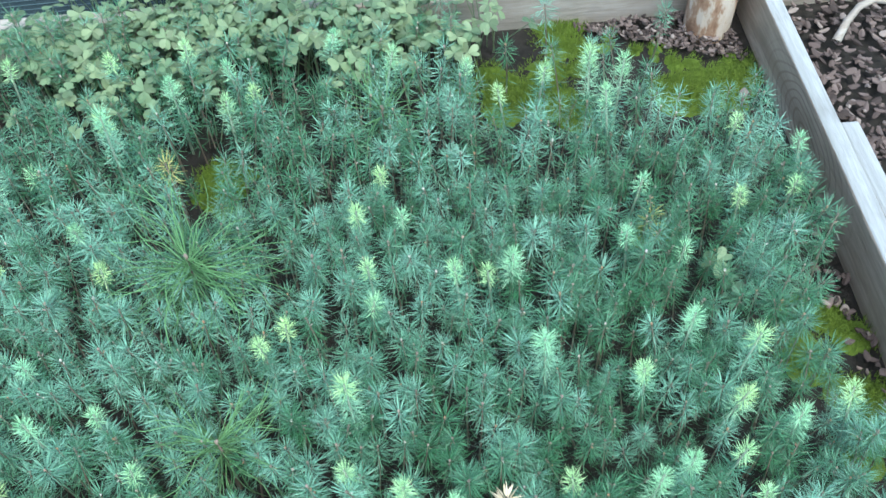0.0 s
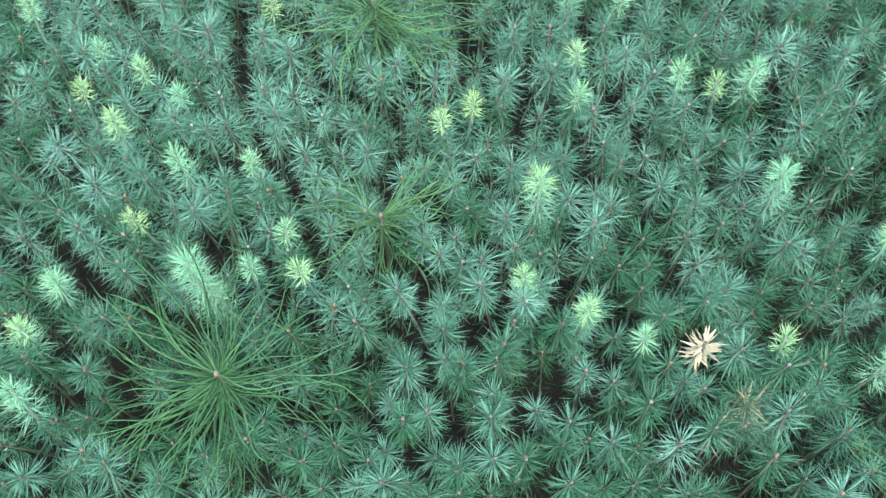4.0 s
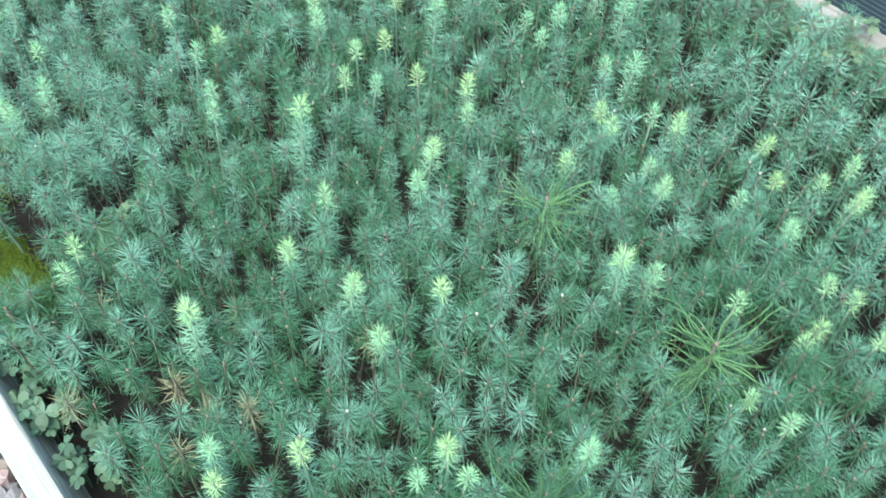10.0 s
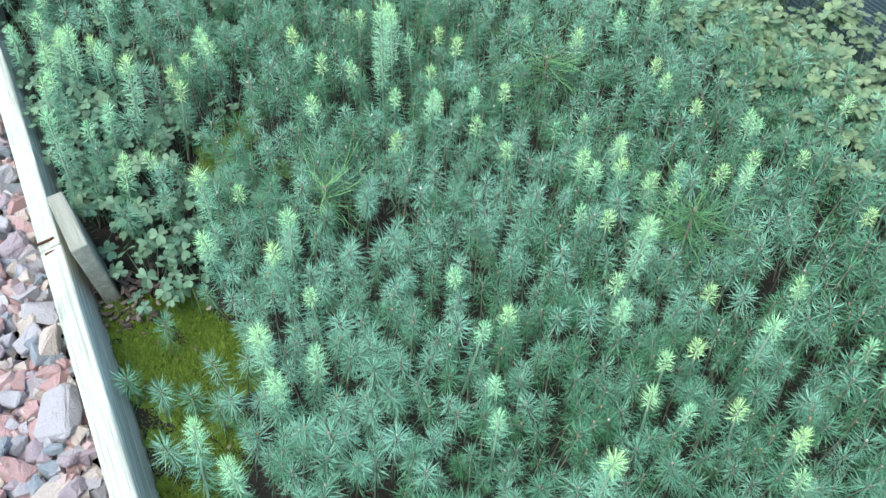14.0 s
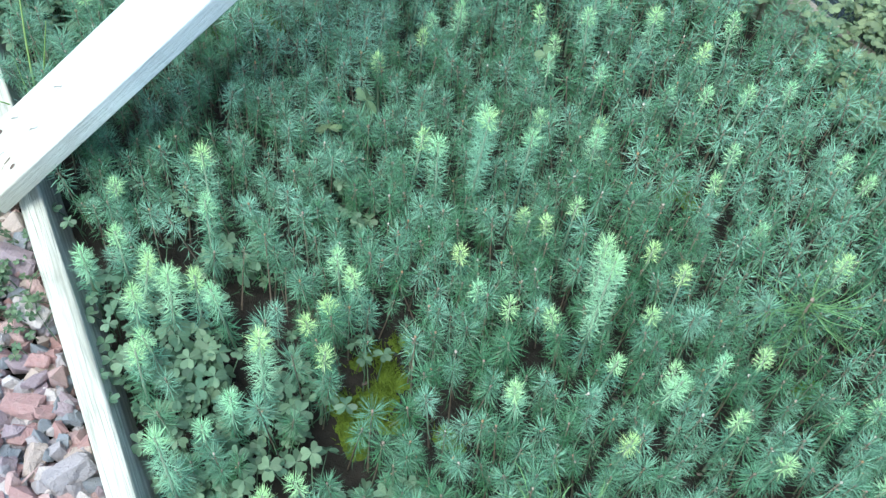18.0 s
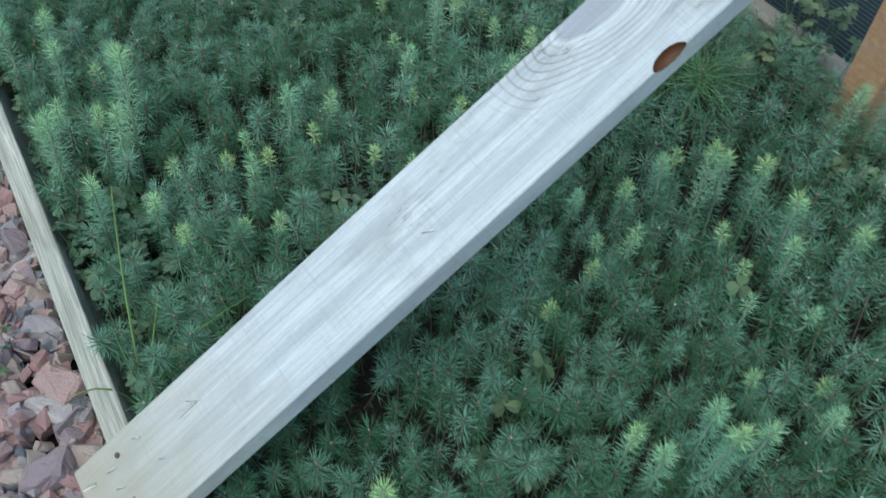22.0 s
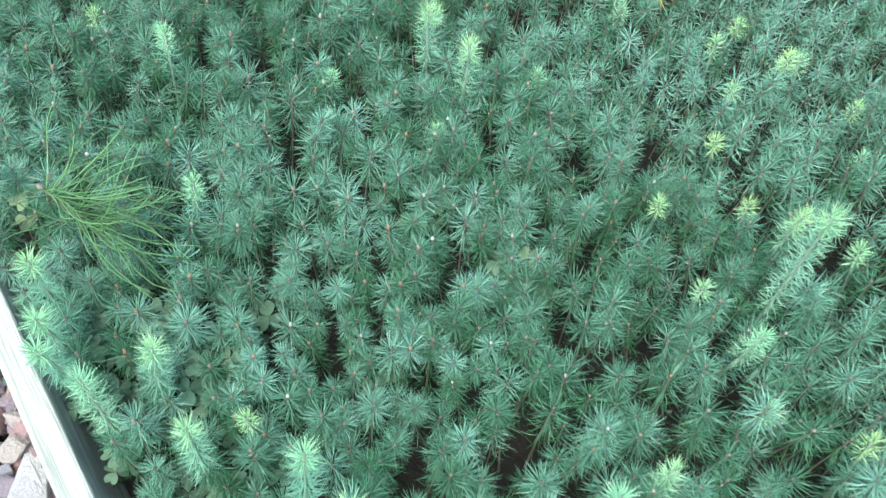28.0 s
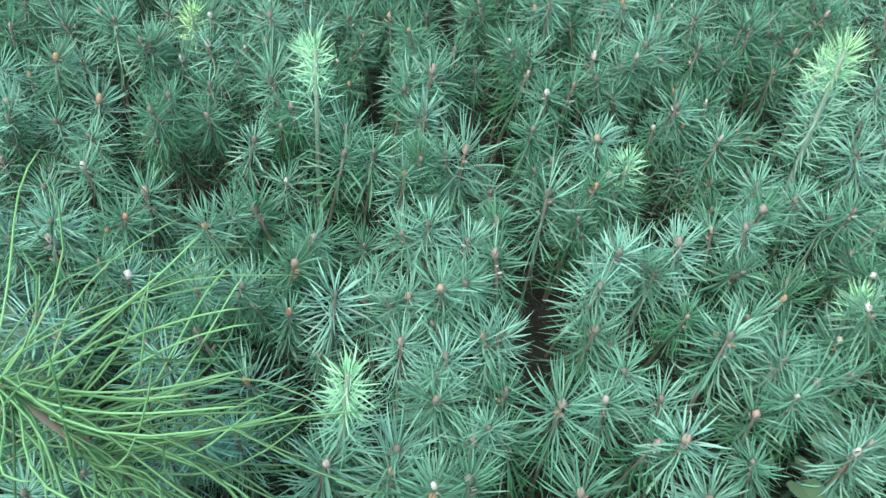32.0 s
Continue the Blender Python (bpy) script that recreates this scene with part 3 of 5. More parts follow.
post("post", -2.284, -2.234, 0.99, 1.036, 0.686, ORANGE, "square post with an orange-stained face, holding the rafter")
bm = bmesh.new()
bmesh.ops.create_cone(bm, segments=20, radius1=0.031, radius2=0.030, depth=0.9, cap_ends=True, matrix=Matrix.Translation((0, 0, 0.43)))
bmesh.ops.subdivide_edges(bm, edges=[e for e in bm.edges if abs(e.verts[0].co.z - e.verts[1].co.z) > 0.3], cuts=24)
for v in bm.verts:
    v.co += noise.noise_vector(v.co * 18) * 0.003
corner = part("corner_post", bm, BARKY)
corner.location = (0.456, 0.906, 0.0)
tagged(corner, "rounded post with peeling pale paint and rusty brown wood", "post")

# stake against the front board
bm = bmesh.new()
bmesh.ops.create_cube(bm, size=1, matrix=Matrix.Translation((0, 0, -0.055)) @ Matrix.Diagonal((0.092, 0.0185, 0.13, 1)))
bmesh.ops.bevel(bm, geom=bm.edges[:], offset=0.002, segments=2, profile=0.5, affect="EDGES")
bmesh.ops.subdivide_edges(bm, edges=bm.edges[:], cuts=3)
for v in bm.verts:
    v.co += noise.noise_vector(v.co * 30) * 0.0012
stake = part("stake", bm, WOOD_OLD)
stake.matrix_world = pose(-1.693, 0.0235, 0.093, 7, 0, 1.5)
tagged(stake, "short lichen-grey wooden stake against the front board", "stake")
# dark saw cuts over the joint of the front boards
for dx in (0.008, -0.011):
    bm = bmesh.new()
    bmesh.ops.create_cube(bm, size=1, matrix=Matrix.Diagonal((0.0016, 0.019 if dx < 0 else 0.012, 0.003, 1)))
    cut = part("saw_cut", bm, HOLE, front_a, "dark saw cut")
    cut.matrix_world = pose(JOINT + dx, front_y(JOINT) - 0.012, TOP, 0, 0, 6)


# ---- seedlings ----
rng = np.random.default_rng(7)
# bare patches of the bed: place and radius, mossy or of plain soil
MOSS_0 = [(0.17, 0.833, 0.045), (0.204, 0.859, 0.045), (0.254, 0.918, 0.045), (0.274, 0.935, 0.025), (0.292, 0.888, 0.03), (0.405, 0.792, 0.045), (0.464, 0.814, 0.032), (0.384, 0.817, 0.03), (0.23, 0.80, 0.05), (-0.184, 0.733, 0.03), (-0.2, 0.709, 0.02), (0.276, 0.588, 0.018), (0.426, 0.398, 0.05), (0.428, 0.444, 0.03), (0.424, 0.33, 0.035), (0.212, 0.536, 0.012), (-1.584, 0.055, 0.04), (-1.524, 0.064, 0.04), (-1.449, 0.052, 0.035), (-1.37, 0.044, 0.03), (-1.278, 0.041, 0.045), (-1.592, 0.102, 0.03), (-1.263, 0.152, 0.025), (-1.269, 0.012, 0.04), (-1.284, 0.051, 0.03), (-1.54, 0.089, 0.03), (-1.865, 0.277, 0.025), (-1.844, 0.251, 0.03), (-1.605, 0.095, 0.03), (-1.865, 0.279, 0.02), (-1.83, 0.254, 0.024), (-1.8, 0.25, 0.016), (-1.603, 0.033, 0.04), (-1.56, 0.03, 0.04), (-1.616, 0.109, 0.03), (-1.544, 0.113, 0.035), (-1.50, 0.11, 0.035), (-1.51, 0.05, 0.05), (-1.47, 0.09, 0.035), (-1.40, 0.07, 0.04), (-1.91, 0.699, 0.022), (-2.405, 0.336, 0.016), (-1.635, 0.646, 0.018), (-1.758, 0.292, 0.016), (-1.82, 0.224, 0.022), (-1.808, 0.212, 0.02), (-1.883, 0.303, 0.016), (-0.172, 0.725, 0.025), (-0.168, 0.75, 0.02), (-0.172, 0.70, 0.02), (-1.406, 0.020, 0.03), (-1.379, 0.020, 0.03), (-1.436, 0.017, 0.03), (-1.354, 0.018, 0.03), (-1.322, 0.057, 0.03)]
MOSS_1 = [(-1.271, 0.149, 0.022), (-1.25, 0.041, 0.03), (-2.449, 0.383, 0.028), (-2.424, 0.391, 0.024), (-2.449, 0.338, 0.022), (-2.422, 0.416, 0.016)]
BARE_0 = [(-0.156, 0.49, 0.015), (0.254, 0.733, 0.015), (0.378, 0.902, 0.04), (0.429, 0.869, 0.05), (0.17, 0.876, 0.02), (0.126, 0.699, 0.012), (-0.417, 0.678, 0.015), (-0.142, 0.717, 0.012), (-0.249, 0.79, 0.015), (0.427, 0.911, 0.04), (-0.486, 0.325, 0.012), (-0.584, 0.168, 0.014), (-0.336, 0.326, 0.015), (-0.151, 0.487, 0.02), (-0.432, 0.323, 0.012), (-0.928, 0.298, 0.010), (-0.835, 0.154, 0.012), (-0.613, 0.335, 0.014), (-0.665, 0.365, 0.015), (-0.755, 0.689, 0.012), (-0.624, 0.536, 0.015), (-1.651, 0.04, 0.035), (-1.637, 0.065, 0.03), (-1.565, 0.304, 0.02), (-1.43, 0.534, 0.015), (-1.702, 0.649, 0.012), (-2.092, 0.351, 0.02), (-1.57, 0.341, 0.02), (-1.543, 0.308, 0.022), (-1.546, 0.467, 0.02), (-1.395, 0.533, 0.028), (-1.747, 0.396, 0.013), (-1.654, 0.656, 0.015)]
BARE_1 = [(-1.057, 0.035, 0.028), (-1.029, -0.005, 0.03), (-1.075, 0.0, 0.028), (-1.095, 0.099, 0.018), (-1.027, 0.061, 0.018), (-1.638, 0.56, 0.013), (-1.65, 0.057, 0.03), (-2.239, 0.341, 0.018), (-2.19, 0.213, 0.022), (-2.182, 0.196, 0.02), (-2.546, 0.321, 0.02), (-2.503, 0.316, 0.02), (-2.536, 0.306, 0.018), (-2.589, 0.382, 0.012), (-2.503, 0.318, 0.018), (-2.383, 0.529, 0.018), (-2.36, 0.467, 0.02), (-2.806, 0.478, 0.01), (-2.8, 0.261, 0.01), (-2.836, 0.326, 0.014), (-2.813, 0.417, 0.012), (-2.787, 0.481, 0.018), (-2.772, 0.266, 0.018), (-2.967, 0.687, 0.012), (-3.118, 0.538, 0.012), (-2.988, 0.604, 0.012), (-3.338, 0.197, 0.012)]
CLOVER_0 = [(-0.367, 0.897), (-0.316, 0.847), (-0.262, 0.814), (-0.297, 0.927), (-0.227, 0.893), (-0.345, 0.936), (-0.238, 0.854), (-0.304, 0.788), (-0.16, 0.936), (-0.104, 0.926), (-0.195, 0.953), (-0.051, 0.883), (0.003, 0.874), (0.046, 0.888), (0.066, 0.831), (-0.002, 0.812), (0.124, 0.852), (0.1, 0.878), (-0.4, 0.99), (-0.279, 0.871), (-0.341, 0.842), (-0.208, 0.922), (-0.25, 0.941), (-0.139, 0.899), (-0.077, 0.91), (-0.411, 0.926), (0.348, 0.479), (-1.693, 0.934), (-1.643, 0.953), (-1.594, 0.972), (-1.612, 1.052), (-1.517, 1.012), (-1.539, 0.97), (-1.401, 0.969), (-1.466, 1.074), (-1.372, 1.037), (-1.322, 1.055), (-1.264, 1.075), (-1.569, 0.913), (-1.476, 1.021), (-1.639, 1.038), (-1.753, 0.071), (-1.702, 0.093), (-1.669, 0.061), (-1.642, 0.11)]
CLOVER_1 = [(-1.604, 0.069), (-1.805, 0.079), (-1.821, 0.13), (-1.874, 1.005), (-1.823, 1.012), (-1.831, 1.081), (-1.763, 1.065), (-1.769, 1.135), (-1.712, 1.128), (-1.653, 1.078), (-1.673, 1.043), (-1.702, 1.018), (-1.688, 0.945), (-1.634, 0.972), (-1.592, 0.978), (-1.634, 0.928), (-1.575, 0.924), (-1.549, 0.947), (-1.756, 0.998), (-1.784, 0.948), (-1.852, 0.96), (-1.931, 0.089), (-1.899, 0.095), (-1.801, 0.082), (-1.747, 0.09), (-1.81, 0.068), (-1.815, 0.143), (-1.765, 0.074), (-1.708, 0.08), (-1.676, 0.106), (-1.649, 0.082), (-1.697, 0.145), (-1.592, 0.107), (-1.619, 0.097), (-1.631, 0.155), (-1.759, 0.15), (-1.857, 0.104), (-2.049, 0.32), (-2.1, 0.333), (-2.088, 0.331), (-2.043, 0.322), (-2.018, 0.32), (-1.937, 0.116), (-1.911, 0.079), (-1.897, 0.117)]
CLOVER_2 = [(-1.883, 0.085), (-1.86, 0.128), (-1.913, 0.112), (-1.882, 0.182), (-1.84, 0.19), (-1.857, 0.255), (-1.862, 0.057), (-2.186, 0.097), (-2.166, 0.067), (-2.052, 0.064), (-2.003, 0.041), (-1.96, 0.046), (-1.914, 0.039), (-1.81, 0.144), (-2.144, 0.379), (-2.072, 0.325), (-2.033, 0.316), (-2.013, 0.306), (-2.173, 0.907), (-2.12, 0.154), (-2.411, 0.968), (-2.129, 0.94), (-2.147, 1.009), (-2.399, 1.014), (-2.539, 0.124), (-2.599, 0.13), (-2.567, 0.159), (-2.549, 0.146), (-2.49, 0.141), (-2.462, 0.125), (-2.533, 0.09), (-2.458, 0.313), (-2.146, 0.385), (-2.432, 0.338), (-2.815, 0.091), (-2.736, 0.176), (-2.583, 0.13), (-2.624, 0.129), (-2.581, 0.098), (-2.552, 0.157), (-2.538, 0.13), (-2.451, 0.309), (-2.431, 0.313), (-2.427, 0.339), (-2.425, 0.362)]
CLOVER_3 = [(-2.359, 0.453), (-2.395, 0.419), (-2.855, 0.417), (-2.771, 0.429), (-2.699, 1.038), (-2.656, 1.027), (-2.716, 1.03), (-2.32, 0.45), (-2.954, 0.148), (-2.88, 0.136), (-2.82, 0.167), (-2.77, 0.17), (-2.938, 0.148), (-2.884, 0.143), (-2.884, 0.16), (-2.864, 0.123), (-2.878, 0.117), (-2.812, 0.171), (-2.859, 0.228), (-2.767, 0.429), (-2.751, 0.432), (-2.853, 0.417), (-3.067, 0.141), (-2.753, 0.288)]
ROSETTE_0 = [(-3.172, 0.276), (-3.144, 0.22), (-3.107, 0.352), (-3.136, 0.398), (-3.091, 0.379), (-3.077, 0.442), (-3.047, 0.438), (-3.099, 0.399), (-3.071, 0.41), (-3.081, 0.311), (-3.055, 0.317), (-3.093, 0.255), (-3.104, 0.216), (-3.137, 0.189), (-3.173, 0.191), (-3.174, 0.241), (-3.187, 0.209), (-3.058, 0.296), (-3.075, 0.282), (-3.039, 0.334), (-3.03, 0.409), (-3.006, 0.423), (-2.979, 0.438), (-2.992, 0.469), (-2.968, 0.474), (-2.951, 0.439), (-2.94, 0.473), (-2.925, 0.48), (-2.976, 0.383), (-3.003, 0.362), (-2.996, 0.32), (-3.047, 0.245), (-3.046, 0.272), (-3.065, 0.223), (-3.046, 0.205), (-3.069, 0.187), (-3.107, 0.17), (-3.078, 0.173), (-3.024, 0.275), (-2.996, 0.279), (-2.973, 0.339), (-2.961, 0.355), (-2.952, 0.379), (-2.953, 0.415), (-2.928, 0.43)]
ROSETTE_1 = [(-2.912, 0.448), (-2.895, 0.455), (-2.927, 0.37), (-2.944, 0.342), (-2.957, 0.306), (-2.975, 0.29), (-2.993, 0.227), (-2.996, 0.253), (-2.951, 0.272), (-2.944, 0.318), (-2.92, 0.318), (-2.911, 0.343), (-2.9, 0.366), (-2.898, 0.405), (-2.879, 0.385), (-2.904, 0.379), (-2.884, 0.429), (-2.862, 0.42), (-2.924, 0.293), (-2.912, 0.306), (-2.9, 0.322), (-2.884, 0.337), (-2.921, 0.266), (-2.934, 0.245), (-2.942, 0.218), (-2.964, 0.212), (-2.9, 0.286), (-2.918, 0.252), (-2.845, 0.387), (-2.869, 0.37), (-2.97, 0.189), (-2.972, 0.245), (-3.041, 0.559), (-3.081, 0.535), (-3.087, 0.493), (-3.142, 0.305), (-3.157, 0.302), (-3.163, 0.373), (-3.105, 0.328), (-3.023, 0.574), (-2.986, 0.534), (-3.004, 0.516), (-3.086, 0.496), (-3.212, 0.185), (-3.19, 0.271)]
ROSETTE_2 = [(-2.836, 0.326), (-2.82, 0.368), (-2.8, 0.41), (-2.819, 0.439), (-2.798, 0.485), (-2.873, 0.311), (-2.857, 0.255), (-2.816, 0.246), (-2.787, 0.317), (-2.793, 0.349), (-2.717, 0.426), (-2.718, 0.475), (-2.759, 0.499), (-2.762, 0.469), (-2.8, 0.571), (-2.774, 0.598), (-2.827, 0.568), (-2.708, 0.505), (-2.694, 0.469), (-2.737, 0.373), (-2.76, 0.363), (-2.802, 0.444), (-2.842, 0.46), (-2.842, 0.49), (-2.887, 0.571), (-2.944, 0.598), (-2.901, 0.175), (-2.857, 0.203), (-2.858, 0.186), (-2.901, 0.158), (-2.913, 0.21)]
MOSS_2 = [(0.333, 0.912, 0.013), (0.351, 0.884, 0.014), (0.38, 0.874, 0.014), (0.402, 0.846, 0.016), (0.415, 0.82, 0.02), (0.40, 0.787, 0.022), (0.433, 0.806, 0.02), (0.462, 0.826, 0.016), (0.472, 0.806, 0.014), (0.458, 0.776, 0.02)]
MOSSY, SOILY = MOSS_0 + MOSS_1 + MOSS_2, BARE_0 + BARE_1
CLOVER_5 = [(-2.429, 0.363), (-2.459, 0.317), (-2.554, 0.157), (-2.543, 0.131), (-2.624, 0.129), (-2.583, 0.097), (-2.464, 0.32), (-2.488, 0.135), (-2.101, 0.336), (-2.071, 0.335)]
CLOVER_4 = [(-1.16, 0.018), (-1.149, 0.005), (-1.124, -0.012), (-1.089, -0.006), (-1.04, -0.006), (-1.041, -0.012), (-1.038, 0.019), (-1.024, 0.016), (-1.099, -0.012), (-1.169, -0.012), (-1.153, 0.02), (-1.113, -0.01), (-1.238, 0.159), (-1.242, 0.177), (-1.082, -0.007), (-1.20, 0.01)]
CLOVERS, ROSETTES = CLOVER_5 + CLOVER_4 + CLOVER_0 + CLOVER_1 + CLOVER_2 + CLOVER_3, ROSETTE_0 + ROSETTE_1 + ROSETTE_2
# fresh pale shoots, bay by bay: place and height of the tip
SHOOTS_0 = [(0.440, 0.608, 0.098), (0.416, 0.552, 0.095), (0.387, 0.647, 0.095), (0.363, 0.312, 0.118), (0.355, 0.546, 0.096), (0.327, 0.161, 0.095), (0.313, 0.296, 0.121), (0.298, 0.361, 0.137), (0.279, 0.720, 0.132), (0.279, 0.486, 0.101), (0.278, 0.320, 0.117), (0.271, 0.245, 0.095), (0.265, 0.278, 0.103), (0.261, 0.570, 0.108), (0.256, 0.397, 0.124), (0.248, 0.679, 0.132), (0.243, 0.731, 0.139), (0.227, 0.506, 0.108), (0.216, 0.270, 0.120), (0.200, 0.748, 0.108), (0.199, 0.354, 0.120), (0.190, 0.262, 0.117), (0.142, 0.725, 0.105), (0.121, 0.275, 0.107), (0.120, 0.383, 0.139), (0.115, 0.772, 0.105), (0.112, 0.480, 0.130), (0.090, 0.487, 0.102), (0.059, 0.488, 0.116), (0.034, 0.777, 0.133)]
SHOOTS_1 = [(0.026, 0.267, 0.112), (0.019, 0.572, 0.095), (0.003, 0.629, 0.097), (-0.011, 0.282, 0.118), (-0.017, 0.462, 0.112), (-0.020, 0.501, 0.113), (-0.025, 0.568, 0.115), (-0.029, 0.827, 0.125), (-0.048, 0.364, 0.142), (-0.056, 0.305, 0.115), (-0.098, 0.454, 0.104), (-0.122, 0.436, 0.106), (-0.124, 0.774, 0.101), (-0.152, 0.809, 0.111), (-0.152, 0.750, 0.113), (-0.194, 0.826, 0.132), (-0.211, 0.300, 0.111), (-0.212, 0.781, 0.119), (-0.226, 0.335, 0.103), (-0.248, 0.306, 0.099), (-0.261, 0.391, 0.102), (-0.267, 0.698, 0.155), (-0.267, 0.272, 0.170), (-0.270, 0.280, 0.120), (-0.272, 0.550, 0.098), (-0.280, 0.726, 0.127), (-0.282, 0.832, 0.118), (-0.302, 0.602, 0.099), (-0.312, 0.381, 0.119), (-0.327, 0.446, 0.106)]
SHOOTS_2 = [(-0.342, 0.339, 0.096), (-0.356, 0.689, 0.097), (-0.358, 0.464, 0.112), (-0.368, 0.414, 0.114), (-0.374, 0.565, 0.103), (-0.374, 0.195, 0.129), (-0.377, 0.280, 0.113), (-0.388, 0.242, 0.117), (-0.378, 0.660, 0.180), (-0.400, 0.852, 0.110), (-0.402, 0.489, 0.101), (-0.408, 0.453, 0.097), (-0.416, 0.238, 0.104), (-0.437, 0.620, 0.121), (-0.441, 0.237, 0.107), (-0.443, 0.685, 0.112), (-0.458, 0.563, 0.122), (-0.462, 0.517, 0.119), (-0.478, 0.373, 0.098), (-0.489, 0.339, 0.095), (-0.490, 0.235, 0.104), (-0.494, 0.419, 0.106), (-0.506, 0.208, 0.106), (-0.527, 0.610, 0.098), (-0.528, 0.344, 0.100), (-0.551, 0.783, 0.123), (-0.556, 0.579, 0.095), (-0.586, 0.844, 0.144), (-0.586, 0.717, 0.095), (-0.620, 0.572, 0.105)]
SHOOTS_3 = [(-0.626, 0.607, 0.189), (-0.634, 0.434, 0.112), (-0.664, 0.599, 0.097), (-0.668, 0.546, 0.099), (-0.671, 0.521, 0.100), (-0.672, 0.438, 0.097), (-0.676, 0.682, 0.160), (-0.689, 0.583, 0.112), (-0.721, 0.697, 0.113), (-0.724, 0.727, 0.097), (-0.731, 0.284, 0.130), (-0.736, 0.504, 0.112), (-0.738, 0.138, 0.122), (-0.746, 0.188, 0.102), (-0.749, 0.610, 0.118), (-0.753, 0.742, 0.109), (-0.765, 0.708, 0.095), (-0.786, 0.204, 0.109), (-0.789, 0.123, 0.110), (-0.800, 0.673, 0.097), (-0.808, 0.473, 0.113), (-0.811, 0.625, 0.096), (-0.815, 0.207, 0.117), (-0.816, 0.176, 0.099), (-0.829, 0.442, 0.139), (-0.832, 0.703, 0.107), (-0.864, 0.559, 0.121), (-0.897, 0.120, 0.108), (-0.902, 0.591, 0.095), (-0.905, 0.529, 0.095)]
SHOOTS_4 = [(-0.912, 0.646, 0.119), (-0.919, 0.054, 0.111), (-0.927, 0.308, 0.121), (-0.930, 0.236, 0.116), (-0.942, 0.645, 0.111), (-0.944, 0.068, 0.113), (-0.958, 0.589, 0.117), (-0.961, 0.524, 0.106), (-0.982, 0.253, 0.124), (-0.986, 0.607, 0.106), (-0.992, 0.668, 0.134), (-1.027, 0.664, 0.112), (-1.035, 0.119, 0.153), (-1.040, 0.384, 0.116), (-1.052, 0.418, 0.129), (-1.059, 0.236, 0.114), (-1.060, 0.732, 0.142), (-1.076, 0.493, 0.111), (-1.080, 0.800, 0.148), (-1.084, 0.302, 0.121), (-1.097, 0.858, 0.133), (-1.104, 0.519, 0.119), (-1.106, 0.645, 0.112), (-1.112, 0.761, 0.134), (-1.114, 0.681, 0.125), (-1.125, 0.838, 0.118), (-1.146, 0.663, 0.104), (-1.150, 0.331, 0.168), (-1.157, 0.493, 0.112), (-1.172, 0.755, 0.110)]
SHOOTS_5 = [(-1.175, 0.072, 0.112), (-1.177, 0.453, 0.108), (-1.192, 0.001, 0.110), (-1.194, 0.559, 0.149), (-1.196, 0.095, 0.111), (-1.206, 0.871, 0.133), (-1.210, 0.434, 0.108), (-1.232, 0.512, 0.103), (-1.232, 0.469, 0.112), (-1.236, 0.651, 0.114), (-1.257, 0.294, 0.113), (-1.274, 0.808, 0.102), (-1.282, 0.575, 0.097), (-1.293, 0.314, 0.104), (-1.299, 0.469, 0.117), (-1.325, 0.062, 0.129), (-1.335, 0.492, 0.106), (-1.338, 0.520, 0.173), (-1.348, 0.336, 0.112), (-1.352, 0.366, 0.113), (-1.370, 0.051, 0.133), (-1.377, 0.706, 0.127), (-1.378, 0.942, 0.139), (-1.383, 0.814, 0.099), (-1.388, 0.131, 0.125), (-1.400, 0.179, 0.117), (-1.403, 0.698, 0.112), (-1.408, 0.629, 0.110), (-1.412, 0.762, 0.098), (-1.412, 0.539, 0.107)]
SHOOTS_6 = [(-1.421, 0.926, 0.112), (-1.423, 0.346, 0.109), (-1.432, 0.137, 0.134), (-1.433, 0.617, 0.113), (-1.436, 0.519, 0.104), (-1.441, 0.671, 0.098), (-1.457, 0.812, 0.095), (-1.457, 0.790, 0.117), (-1.462, 0.594, 0.120), (-1.472, 0.564, 0.120), (-1.481, 0.209, 0.096), (-1.497, 0.622, 0.115), (-1.501, 0.571, 0.113), (-1.520, 0.765, 0.099), (-1.524, 0.191, 0.132), (-1.558, 0.223, 0.134), (-1.560, 0.742, 0.121), (-1.561, 0.502, 0.106), (-1.563, 0.619, 0.097), (-1.571, 0.583, 0.097), (-1.587, 0.137, 0.118), (-1.612, 0.492, 0.111), (-1.615, 0.777, 0.096), (-1.640, 0.159, 0.153), (-1.645, 0.400, 0.099), (-1.649, 0.200, 0.103), (-1.650, 0.557, 0.110), (-1.659, 0.458, 0.133), (-1.665, 0.523, 0.106), (-1.677, 0.895, 0.136)]
